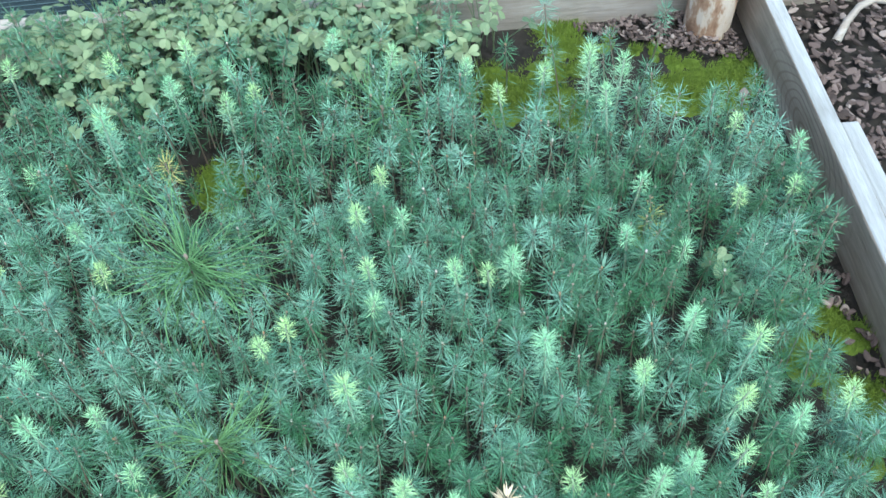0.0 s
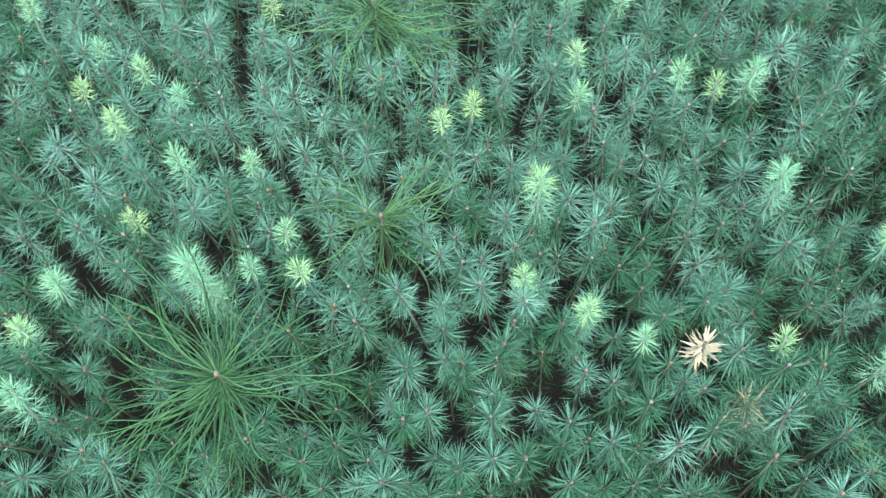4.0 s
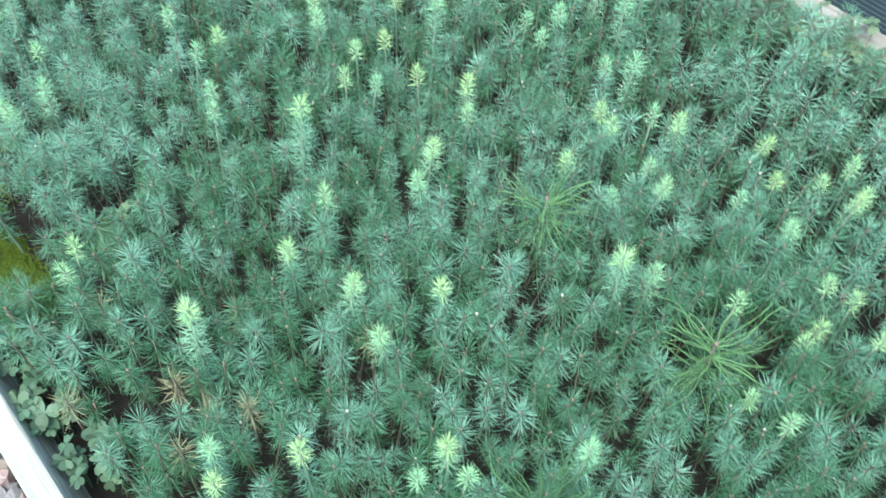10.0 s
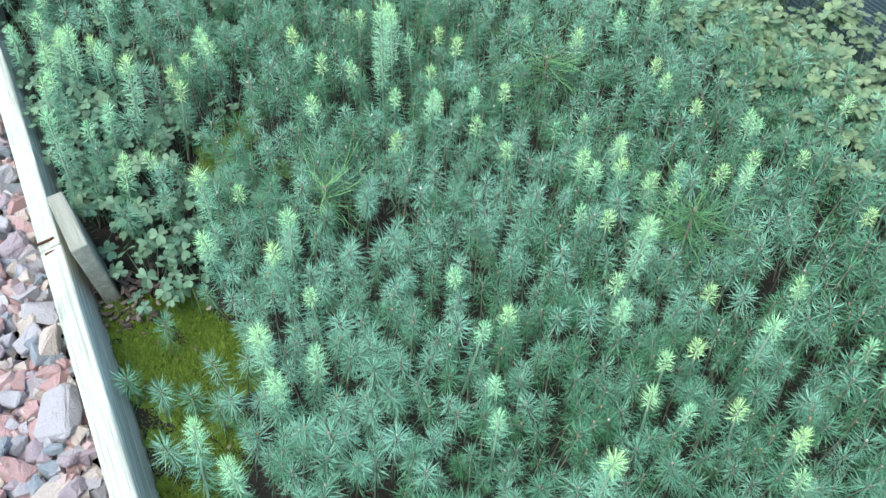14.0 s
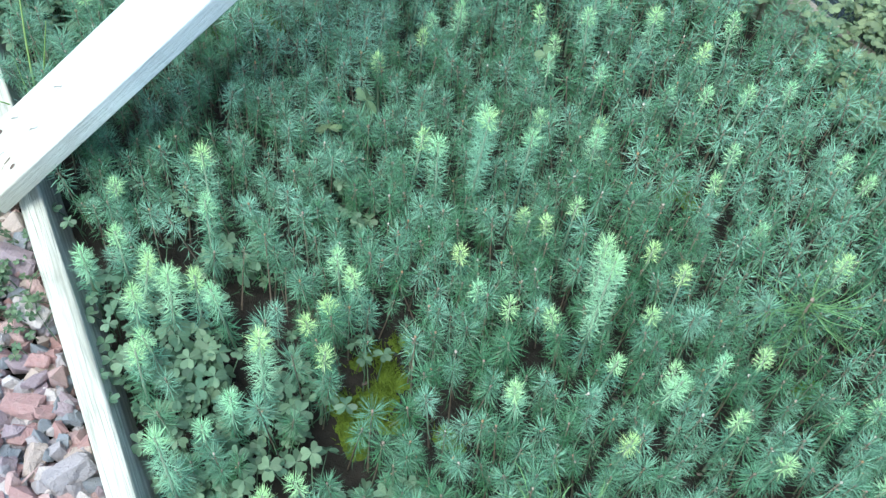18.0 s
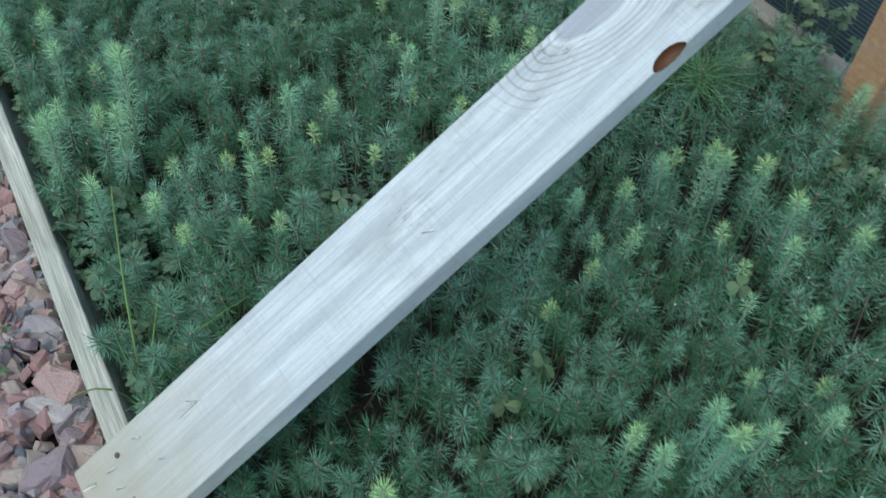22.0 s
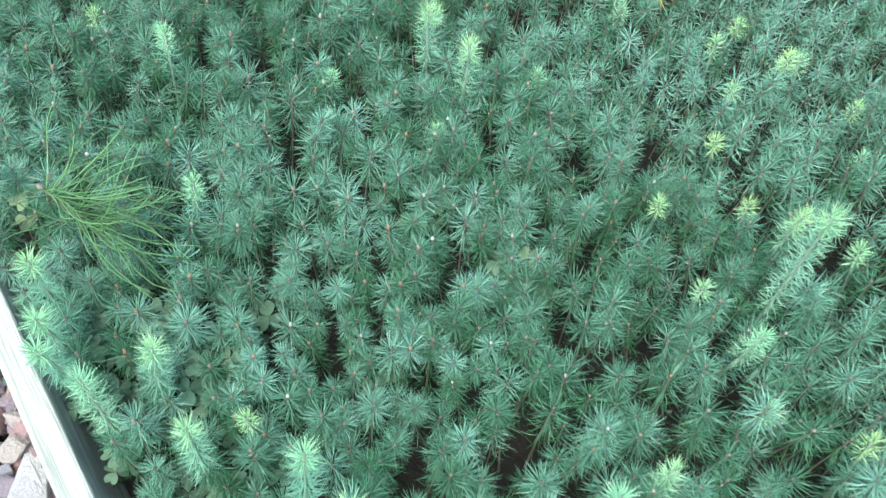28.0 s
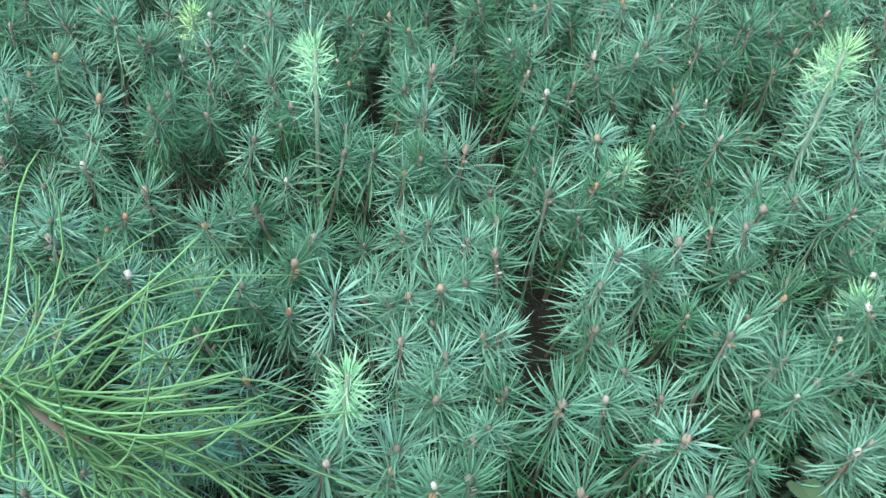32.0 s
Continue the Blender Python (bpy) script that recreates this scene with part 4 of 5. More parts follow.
SHOOTS_7 = [(-1.682, 0.478, 0.104), (-1.685, 0.765, 0.131), (-1.689, 0.700, 0.121), (-1.709, 0.850, 0.117), (-1.713, 0.435, 0.105), (-1.727, 0.328, 0.125), (-1.743, 0.503, 0.097), (-1.747, 0.103, 0.114), (-1.750, 0.130, 0.106), (-1.756, 0.440, 0.200), (-1.760, 0.819, 0.110), (-1.762, 0.555, 0.111), (-1.770, 0.671, 0.102), (-1.784, 0.408, 0.111), (-1.798, 0.824, 0.106), (-1.799, 0.502, 0.107), (-1.802, 0.478, 0.153), (-1.804, 0.552, 0.102), (-1.811, 0.380, 0.112), (-1.833, 0.084, 0.104), (-1.840, 0.114, 0.115), (-1.842, 0.665, 0.112), (-1.842, 0.364, 0.111), (-1.845, 0.205, 0.111), (-1.854, 0.151, 0.160), (-1.867, 0.715, 0.111), (-1.883, 0.473, 0.106), (-1.889, 0.206, 0.102), (-1.890, 0.374, 0.107), (-1.890, 0.229, 0.115)]
SHOOTS_8 = [(-1.891, 0.520, 0.099), (-1.907, 0.262, 0.120), (-1.909, 0.464, 0.095), (-1.918, 0.854, 0.108), (-1.923, 0.060, 0.117), (-1.925, 0.789, 0.121), (-1.938, 0.263, 0.113), (-1.938, 0.070, 0.112), (-1.940, 0.920, 0.112), (-1.944, 0.139, 0.129), (-1.950, 0.586, 0.121), (-1.954, 0.753, 0.112), (-1.966, 0.507, 0.138), (-1.966, 0.447, 0.191), (-1.971, 0.133, 0.122), (-1.974, 0.106, 0.138), (-1.983, 0.620, 0.095), (-1.985, 0.724, 0.099), (-1.991, 0.077, 0.113), (-1.999, 0.410, 0.143), (-2.001, 0.466, 0.162), (-2.002, 0.785, 0.130), (-2.013, 0.103, 0.117), (-2.027, 0.566, 0.096), (-2.032, 0.413, 0.128), (-2.037, 0.105, 0.102), (-2.040, 0.868, 0.125), (-2.042, 0.663, 0.111), (-2.046, 0.174, 0.131), (-2.052, 0.051, 0.116)]
SHOOTS_9 = [(-2.054, 0.086, 0.123), (-2.079, 0.770, 0.134), (-2.089, 0.620, 0.109), (-2.093, 0.191, 0.146), (-2.102, 0.679, 0.147), (-2.130, 0.658, 0.097), (-2.133, 0.107, 0.105), (-2.139, 0.720, 0.158), (-2.152, 0.764, 0.113), (-2.173, 0.662, 0.112), (-2.186, 0.439, 0.107), (-2.197, 0.736, 0.151), (-2.200, 0.955, 0.165), (-2.208, 0.514, 0.102), (-2.211, 0.570, 0.123), (-2.225, 0.935, 0.150), (-2.233, 0.688, 0.167), (-2.235, 0.721, 0.136), (-2.238, 0.543, 0.098), (-2.268, 0.606, 0.122), (-2.269, 0.652, 0.139), (-2.281, 0.675, 0.114), (-2.289, 0.555, 0.115), (-2.293, 0.712, 0.098), (-2.358, 0.610, 0.107), (-2.412, 0.682, 0.095), (-2.420, 0.618, 0.104), (-2.427, 0.864, 0.107), (-2.432, 0.265, 0.102), (-2.441, 0.438, 0.095)]
SHOOTS_10 = [(-2.442, 0.592, 0.132), (-2.442, 0.230, 0.103), (-2.455, 0.169, 0.114), (-2.476, 0.709, 0.095), (-2.476, 0.407, 0.095), (-2.481, 0.530, 0.112), (-2.487, 0.606, 0.138), (-2.500, 0.159, 0.124), (-2.503, 0.269, 0.127), (-2.509, 0.797, 0.119), (-2.511, 0.745, 0.127), (-2.520, 0.107, 0.154), (-2.531, 0.358, 0.108), (-2.531, 0.300, 0.095), (-2.539, 0.678, 0.122), (-2.540, 0.499, 0.096), (-2.544, 0.781, 0.146), (-2.547, 0.256, 0.096), (-2.549, 0.393, 0.130), (-2.553, 0.340, 0.154), (-2.556, 0.821, 0.114), (-2.563, 0.201, 0.101), (-2.571, 0.289, 0.095), (-2.581, 0.521, 0.126), (-2.592, 0.656, 0.111), (-2.597, 0.855, 0.139), (-2.603, 0.575, 0.206), (-2.604, 0.166, 0.162), (-2.623, 0.099, 0.167), (-2.630, 0.189, 0.211)]
SHOOTS_11 = [(-2.635, 0.669, 0.095), (-2.635, 0.625, 0.132), (-2.645, 0.536, 0.095), (-2.657, 0.755, 0.095), (-2.661, 0.156, 0.121), (-2.666, 0.855, 0.095), (-2.681, 0.628, 0.095), (-2.685, 0.193, 0.175), (-2.698, 0.796, 0.096), (-2.698, 0.116, 0.113), (-2.726, 0.565, 0.096), (-2.747, 0.656, 0.097), (-2.750, 0.144, 0.154), (-2.758, 0.183, 0.104), (-2.768, 0.770, 0.119), (-2.771, 0.801, 0.097), (-2.783, 0.718, 0.095), (-2.825, 0.145, 0.132), (-2.837, 0.753, 0.095), (-2.838, 0.788, 0.098), (-2.898, 0.574, 0.100), (-2.900, 0.458, 0.095), (-2.921, 0.705, 0.095), (-2.935, 0.520, 0.136), (-2.943, 0.723, 0.100), (-2.943, 0.248, 0.132), (-2.987, 0.511, 0.143), (-3.007, 0.418, 0.097), (-3.015, 0.543, 0.107), (-3.108, 0.308, 0.131)]
SHOOTS_12 = [(-3.143, 0.315, 0.103), (-3.206, 0.276, 0.095)]
SHOOTS = SHOOTS_0 + SHOOTS_1 + SHOOTS_2 + SHOOTS_3 + SHOOTS_4 + SHOOTS_5 + SHOOTS_6 + SHOOTS_7 + SHOOTS_8 + SHOOTS_9 + SHOOTS_10 + SHOOTS_11 + SHOOTS_12

# shapes of plain seedlings: ordinary ones, thin ones for the back, full ones where the bed is seen closest
TEMPLATES = []
for k in range(44):
    far, close = 14 <= k < 26, 26 <= k < 40
    h = 0.085 + 0.006 * rng.uniform(-1, 1)
    count = int(rng.integers(102, 118) * (0.64 if far else 1.2 if close else 0.4 if k >= 40 else 1))
    reach = rng.uniform(0.0138, 0.0180) if close else rng.uniform(0.0138, 0.0182)
    width = 0.00047 if far else 0.00031 if close else 0.00036
    v1, q1, t1 = spruce_shoot(rng, h, rng.uniform(0.020, 0.029), count, reach, 120, 28, width, 0.42, close, 1.5)
    v0, q0, t0 = spruce_shoot(rng, h - 0.026, 0.036, 12 if far else 50 if close else 20, reach, 106, 84, width, 0.3, False, 1.0)
    q1, t1, v1 = np.concatenate((q1, q0 + len(v1))), np.concatenate((t1, t0 + len(v1))), np.concatenate((v1, v0))
    v2, q2, t2 = tube([(0, 0, -0.005), (0.001, 0, h * 0.5), (0, 0, h)], [0.0010, 0.0008, 0.0007] if close else [0.0012, 0.0009, 0.0006], 5 if close else 3)
    v3, q3, t3 = bud(h, rng.uniform(0.0012, 0.0021) * (1.45 if close else 1))
    for i in range(int(rng.integers(1, 4)) + (2 if close else 0)):
        a, d = rng.uniform(0, 6.28), rng.uniform(0.003, 0.014)
        v4, q4, t4 = tube([(0.0012 * math.cos(a), 0.0012 * math.sin(a), h - d), (0.003 * math.cos(a), 0.003 * math.sin(a), h - d + 0.0016)], [0.0008, 0.0005], 3)
        v3, q3, t3 = np.concatenate((v3, v4)), np.concatenate((q3, q4 + len(v3))), np.concatenate((t3, t4 + len(v3)))
    TEMPLATES.append(((v1, v2, v3), (q1, q2, q3), (t1, t2, t3)))
BARE = np.array(MOSSY + SOILY)
# low growth round the mossy gaps
SHY = np.array([(a + (0.0 if a > -0.3 else 0.02), b - 0.028, r) for a, b, r in MOSSY if r >= 0.022] + [(-1.84, 0.264, 0.026), (-1.812, 0.242, 0.026), (-1.79, 0.225, 0.024), (-1.868, 0.292, 0.016), (-0.172, 0.73, 0.024), (-0.178, 0.70, 0.024), (-0.18, 0.665, 0.024), (-0.18, 0.635, 0.02)])
TAKEN = np.array([(a, b) for a, b, c in SHOOTS] + [(a, b) for a, b in ROSETTES])


FRONT_CLOVER = np.array([(a, b) for a, b in CLOVERS if b < front_y(a) + 0.16 and a < -2.2])


def clear_at(x, y):
    """Whether the bed is bare there, or another plant stands too near."""
    if np.any((BARE[:, 0] - x) ** 2 + (BARE[:, 1] - y) ** 2 < (BARE[:, 2] * 0.8) ** 2):
        return True
    if np.any((SHY[:, 0] - x) ** 2 + (SHY[:, 1] - y) ** 2 < (SHY[:, 2] * 0.85) ** 2):
        return True
    if x > 0.12 and y > np.interp(x, (0.12, 0.19, 0.22, 0.29, 0.35, 0.37, 0.40, 0.44), (0.70, 0.71, 0.745, 0.735, 0.682, 0.68, 0.735, 0.70)) + 0.004:
        return True
    if -0.46 < x < 0.12 and y > back_y(x) - 0.17 and rng.uniform(0, 1) < 0.42:
        return True
    if x > 0.434 + 0.075 * (y - 0.5):
        return True
    if -1.65 < x < -1.22 and y < (0.118 if x < -1.45 else 0.088):
        return True
    if -2.08 < x < -1.66 and y < front_y(x) + 0.18 and rng.uniform(0, 1) < 0.72:
        return True
    if np.any((FRONT_CLOVER[:, 0] - x) ** 2 + (FRONT_CLOVER[:, 1] - y) ** 2 < 0.017 ** 2) and rng.uniform(0, 1) < 0.7:
        return True
    return bool(np.any((TAKEN[:, 0] - x) ** 2 + (TAKEN[:, 1] - y) ** 2 < 0.0145 ** 2))


def seedling_field(name, spots, label):
    """All the bed's plain seedlings, as one joined mesh."""
    V, Q, T, QM, TM, TONE = [], [], [], [], [], []
    base = 0
    for x, y, z, s, tone in spots:
        vs, qs, ts = TEMPLATES[rng.integers(40, 44) if x < -3.36 or y < 0.11 and x > -0.55 else rng.integers(14, 26) if s < 0.74 and x > -2.68 else rng.integers(26, 40) if x < -2.72 and y < 0.62 else rng.integers(14, 26) if y > 0.62 else rng.integers(14)]
        a = rng.uniform(0, 6.28)
        lx, ly = rng.normal(0, 0.15 if x < -2.7 else 0.11, 2)
        R = np.array(pose(0, 0, 0, math.degrees(lx), math.degrees(ly), math.degrees(a)).to_3x3())
        for part_no, (v, q, t) in enumerate(zip(vs, qs, ts)):
            V.append((v * s) @ R.T + (x, y, z))
            Q.append(q + base)
            T.append(t + base)
            QM.append(np.full(len(q), part_no))
            TM.append(np.full(len(t), part_no))
            # tone falls towards the ground: older needles darker, shade painted in too
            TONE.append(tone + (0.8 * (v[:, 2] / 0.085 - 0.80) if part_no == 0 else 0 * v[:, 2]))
            base += len(v)
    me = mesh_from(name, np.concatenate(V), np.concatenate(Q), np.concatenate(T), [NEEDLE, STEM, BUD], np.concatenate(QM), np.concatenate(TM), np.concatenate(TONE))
    return tagged(new(name, me), label, "seedlings", kind="stuff")


def tone_at(x, y):
    glaucous = 0.45 if rng.uniform(0, 1) < 0.08 else 0
    return float(np.clip(0.28 + 0.45 * noise.noise(Vector((x * 3, y * 3, 2))) + rng.normal(0, 0.31), 0, 1)) + glaucous


LONE = [(0.234, 0.874), (0.363, 0.845), (0.312, 0.811), (0.172, 0.82), (0.319, 0.754), (0.235, 0.799), (0.262, 0.79), (0.285, 0.775), (0.21, 0.775), (-1.481, 0.038), (-1.547, 0.066), (-1.51, 0.022), (-1.46, 0.064), (-1.405, 0.04), (-1.43, 0.085), (-1.35, 0.06), (-1.31, 0.03), (-1.285, 0.085), (-1.375, 0.088), (-1.24, 0.04)]
spots = [(a, b, -0.03 if a < -1.2 and b < 0.1 and a > -1.6 else 0.0, rng.uniform(0.95, 1.12), tone_at(a, b)) for a, b in ROSETTES + LONE]
STEP = 0.0216
row = 0
x = END_X - 0.032
while x > FAR_X + 0.05:
    step = STEP * (0.88 if x < -2.68 else 1)
    y = front_y(x) + (0.026 if x < -2.3 else 0.042) + (row % 2) * step / 2
    while y < back_y(x) - 0.03:
        px, py = x + rng.normal(0, 0.0072), y + rng.normal(0, 0.0072)
        if not clear_at(px, py):
            s = rng.uniform(0.79, 1.12) + (0.07 if -2.72 < px < -2.3 else 0) + 0.12 * noise.noise(Vector((px * 5, py * 5, 0)))
            near = px < -2.68
            spots.append((px, py, rng.uniform(-0.002, 0.014) + (0.010 if near else 0), s * (0.88 if near else 1), tone_at(px, py)))
        y += step
    x -= step * 0.87
    row += 1
# smaller plants, darker in tone, in the wider gaps
have = np.array([(a[0], a[1]) for a in spots])
for i in range(9000):
    x = rng.uniform(-3.4, END_X - 0.04)
    y = rng.uniform(front_y(x) + (0.03 if x < -2.3 else 0.042), back_y(x) - 0.03)
    if -2.10 < x < -1.60 and y < front_y(x) + 0.19 or -0.46 < x < 0.12 and y > back_y(x) - 0.17:
        continue
    if not clear_at(x, y) and np.min((have[:, 0] - x) ** 2 + (have[:, 1] - y) ** 2) > (0.0146 if x > -2.7 else 0.013) ** 2:
        have = np.append(have, [(x, y)], axis=0)
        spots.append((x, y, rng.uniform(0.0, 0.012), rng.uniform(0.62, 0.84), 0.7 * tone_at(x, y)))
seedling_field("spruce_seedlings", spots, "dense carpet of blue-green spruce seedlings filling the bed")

# taller seedlings with pale new growth, one by one
PALE_STEM, _, _ = material("pale_stem", (0.24, 0.30, 0.21), 0.7)
CLASSES = []
for h in (0.104, 0.122, 0.145, 0.170, 0.198):
    row = []
    for k in range(3):
        new_len = max(0.020, h - 0.078)
        tip_len = min(new_len, rng.uniform(0.018, 0.026) if h < 0.13 else rng.uniform(0.013, 0.018))
        low = mesh_from("needles", *spruce_shoot(rng, h - new_len, 0.056, 130, 0.0160, 110, 60, 0.00042))
        tip = mesh_from("tip_needles", *spruce_shoot(rng, h, tip_len, int(3500 * tip_len) + 30, 0.0138 if h > 0.13 else 0.0108, 86, 12, 0.00037, 0.3))
        mid = None
        if new_len - tip_len > 0.006:
            mid = mesh_from("pale_needles", *spruce_shoot(rng, h - tip_len + 0.004, new_len - tip_len + 0.006, int(3500 * (new_len - tip_len)) + 24, 0.0152, 86, 50, 0.00038))
        stem = mesh_from("stem", *tube([(0, 0, -0.005), (0, 0, h * 0.5), (0, 0, h - 0.002)], [0.0018, 0.0015, 0.0009], 5))
        row.append((low, mid, tip, stem))
    CLASSES.append((h, row))
# shoots that lean, most of them out over the front board: root, then tip
LEANING = [(-3.086, 0.124, -3.044, 0.118, 0.15), (-2.951, 0.115, -2.93, 0.114, 0.15), (-2.913, 0.113, -2.883, 0.099, 0.15), (-2.807, 0.106, -2.825, 0.104, 0.15), (-2.6, 0.111, -2.635, 0.09, 0.15), (-2.708, 0.104, -2.689, 0.12, 0.125), (-2.881, 0.111, -2.86, 0.089, 0.15), (-2.831, 0.137, -2.817, 0.153, 0.15), (-1.796, 0.043, -1.814, 0.046, 0.15), (-2.0, 0.072, -1.978, 0.078, 0.125), (-1.978, 0.1, -1.96, 0.109, 0.15)]
ALL_SHOOTS = [(x, y, h, None) for x, y, h in SHOOTS if all((x - a) ** 2 + (y - b) ** 2 > 0.02 ** 2 for a, b, *c in LEANING)]
ALL_SHOOTS += [(a, b, (Vector((c, d, e)) - Vector((a, b, 0))).length, Vector((c - a, d - b, e))) for a, b, c, d, e in LEANING]
for i, (x, y, h, axis) in enumerate(ALL_SHOOTS):
    ch, row = min(CLASSES, key=lambda c: abs(c[0] - h))
    low, mid, tip, stem = row[i % 3]
    size = "tall" if ch > 0.14 else "short"
    tilt = pose(0, 0, 0, *(rng.normal(0, 5.0 if h < 0.14 else 2.2, 2)), 0).to_3x3()
    foot = Vector((x, y, 0)) - tilt @ Vector((0, 0, h))
    m = Matrix.Translation((foot.x, foot.y, 0)) @ tilt.to_4x4() @ pose(0, 0, 0, 0, 0, rng.uniform(0, 360))
    if axis:
        m = Matrix.Translation((x, y, 0)) @ axis.to_track_quat("Z", "Y").to_matrix().to_4x4()
    m = m @ Matrix.Diagonal((1, 1, h / ch, 1))
    seed = thing("spruce_seedling", m, size + " blue-green spruce seedling with pale green new growth", "seedling", "fresh seedlings in the bed")
    part("needles", low, NEEDLE_OWN, seed)
    if mid:
        part("pale_needles", mid, NEEDLE_MID, seed, "pale blue-green needles")
    part("tip_needles", tip, NEEDLE_TIP, seed, "light yellow-green fresh needles")
    part("stem", stem, PALE_STEM, seed)


def pine(x, y, z, reach, count, seed_no, lean=(0, 0), fan=None):
    """A young pine: a thin stem with long, arching needles in pairs."""
    r = np.random.default_rng(seed_no)
    count = 2 * int(count * 0.7)
    ob = thing("pine_seedling", pose(x, y, 0, *lean), "young pine seedling with long thin arching green needles", "seedling", "pine seedlings in the bed")
    f = np.repeat(r.uniform(0.35, 1, count // 2), 2)
    ang = np.repeat(r.uniform(0, 6.28, count // 2), 2) + r.normal(0, 0.06, len(f))
    tilt = np.radians(118 - 74 * f ** 1.8 + r.normal(0, 12, len(f)))
    if fan:
        one_side = r.uniform(0, 1, len(f)) < 0.88
        ang = np.where(one_side, np.radians(np.repeat(r.uniform(*fan, len(f) // 2), 2) + r.normal(0, 5, len(f))), ang)
        tilt = np.radians(100 - 22 * f + r.normal(0, 20, len(f)))
    heads = np.stack([np.cos(ang) * np.sin(tilt), np.sin(ang) * np.sin(tilt), np.cos(tilt)], 1)
    base = np.stack([0 * f, 0 * f, z * (0.45 + 0.55 * f)], 1)
    part("needles", mesh_from("pine_needles", *needles(r, base, heads, 1.2 * reach * r.uniform(0.6, 1.15, len(f)), 0.00052 if fan else 0.00048, r.uniform(-0.75, 0.4, len(f)), 8, 0.16)), PINE, ob)
    part("stem", mesh_from("stem", *tube([(0, 0, -0.005), (0.001, 0, z * 0.5), (0, 0, z)], [0.0024, 0.002, 0.0012], 6)), STEM, ob, "brown woody stem")
    part("bud", mesh_from("bud", *bud(z, 0.0035)), BUD, ob)
    return ob


for i, (x, y, z, reach, count) in enumerate(((-0.183, 0.528, 0.125, 0.078, 120), (-0.160, 0.355, 0.09, 0.06, 80), (0.015, 0.733, 0.088, 0.062, 46), (-0.719, 0.435, 0.128, 0.058, 76), (-0.436, 0.163, 0.11, 0.07, 90), (-0.934, 0.46, 0.112, 0.05, 60), (-0.729, 0.226, 0.097, 0.07, 74), (-1.607, 0.287, 0.10, 0.055, 60), (-1.352, 0.60, 0.14, 0.06, 80), (-1.674, 0.638, 0.112, 0.06, 50), (-2.365, 0.81, 0.13, 0.075, 100), (-2.930, 0.208, 0.176, 0.070, 74), (0.188, 0.174, 0.10, 0.06, 50), (-0.248, 0.216, 0.122, 0.080, 120))):
    pine(x, y, z, reach, count, 100 + i, (0, 0) if x > -2.9 else (20, -17), None if x > -2.9 else (-12, 112))


def poor_seedling(x, y, mat, label, seed_no, z=0.09, reach=0.017, width=0.00042):
    r = np.random.default_rng(seed_no)
    ob = thing("spruce_seedling", pose(x, y, 0), label, "seedling")
    part("needles", mesh_from("needles", *spruce_shoot(r, z, 0.03, 56, reach, 110, 30, width)), mat, ob)
    part("stem", mesh_from("stem", *tube([(0, 0, -0.005), (0, 0, z * 0.5), (0, 0, z)], [0.0018, 0.0015, 0.001], 5)), STEM, ob)


poor_seedling(0.067, 0.266, CREAM, "withered brown and cream spruce seedling", 31, 0.104, 0.013, 0.0011)
poor_seedling(0.094, 0.227, DRY, "withered brown spruce seedling among green ones", 32, 0.1)
poor_seedling(-0.216, 0.676, YELLOW, "yellowed spruce seedling beside a pine", 33, 0.1)
poor_seedling(0.264, 0.538, YELLOW, "yellowed spruce seedling beside a mossy gap", 34)
for k, (x, y) in enumerate(((-1.023, 0.084), (-0.981, 0.090), (-1.048, 0.168), (-0.942, 0.239), (-0.961, 0.116), (-0.967, 0.052), (-1.136, 0.082), (-1.068, 0.008))):
    poor_seedling(x, y, BROWNING, "spruce seedling turning tan among green ones", 40 + k, 0.092)
poor_seedling(-2.918, 0.76, YELLOW, "bright yellow spruce seedling in the dense bed", 35, 0.11)


# ---- clover ----
def clover_leaf(r, height, size):
    """Three folded heart-shaped leaflets on a thin stalk."""
    V, Q, T = [], [], []
    lean = r.normal(0, 0.014, 2)
    head = np.array([lean[0], lean[1], height])
    v, q, t = tube([(0, 0, 0), (lean[0] * 0.4, lean[1] * 0.4, height * 0.6), head], [0.0008, 0.0007, 0.0006], 4)
    V.append(v), Q.append(q), T.append(t)
    k = len(v)
    outline = [(0.05, 0.06), (0.28, 0.36), (0.6, 0.53), (0.88, 0.5), (1.0, 0.26), (0.80, 0.0)]
    a0, tx, ty = r.uniform(0, 6.28), *r.normal(0, 0.25, 2)
    for j in range(3):
        a = a0 + j * 2.0944 + r.normal(0, 0.1)
        ca, sa = math.cos(a), math.sin(a)
        pts = [(0.0, 0.0, 0.0)] + [(u, w, 0) for u, w in outline] + [(u, -w, 0) for u, w in outline[-2::-1]]
        rows = []
        for u, w, _ in pts:
            z = 0.28 * abs(w) - 0.22 * u * u
            px, py = (u * ca - w * sa) * size, (u * sa + w * ca) * size
            rows.append(head + (px, py, z * size + tx * px + ty * py))
        rows.append(head + (0.5 * ca * size, 0.5 * sa * size, (-0.06) * size + tx * 0.5 * ca * size + ty * 0.5 * sa * size))
        V.append(np.array(rows))
        c = k + len(rows) - 1
        T.append(np.array([(c, k + i, k + (i + 1) % (len(rows) - 1)) for i in range(len(rows) - 1)]))
        k += len(rows)
    return np.concatenate(V), np.concatenate(Q), np.concatenate(T)


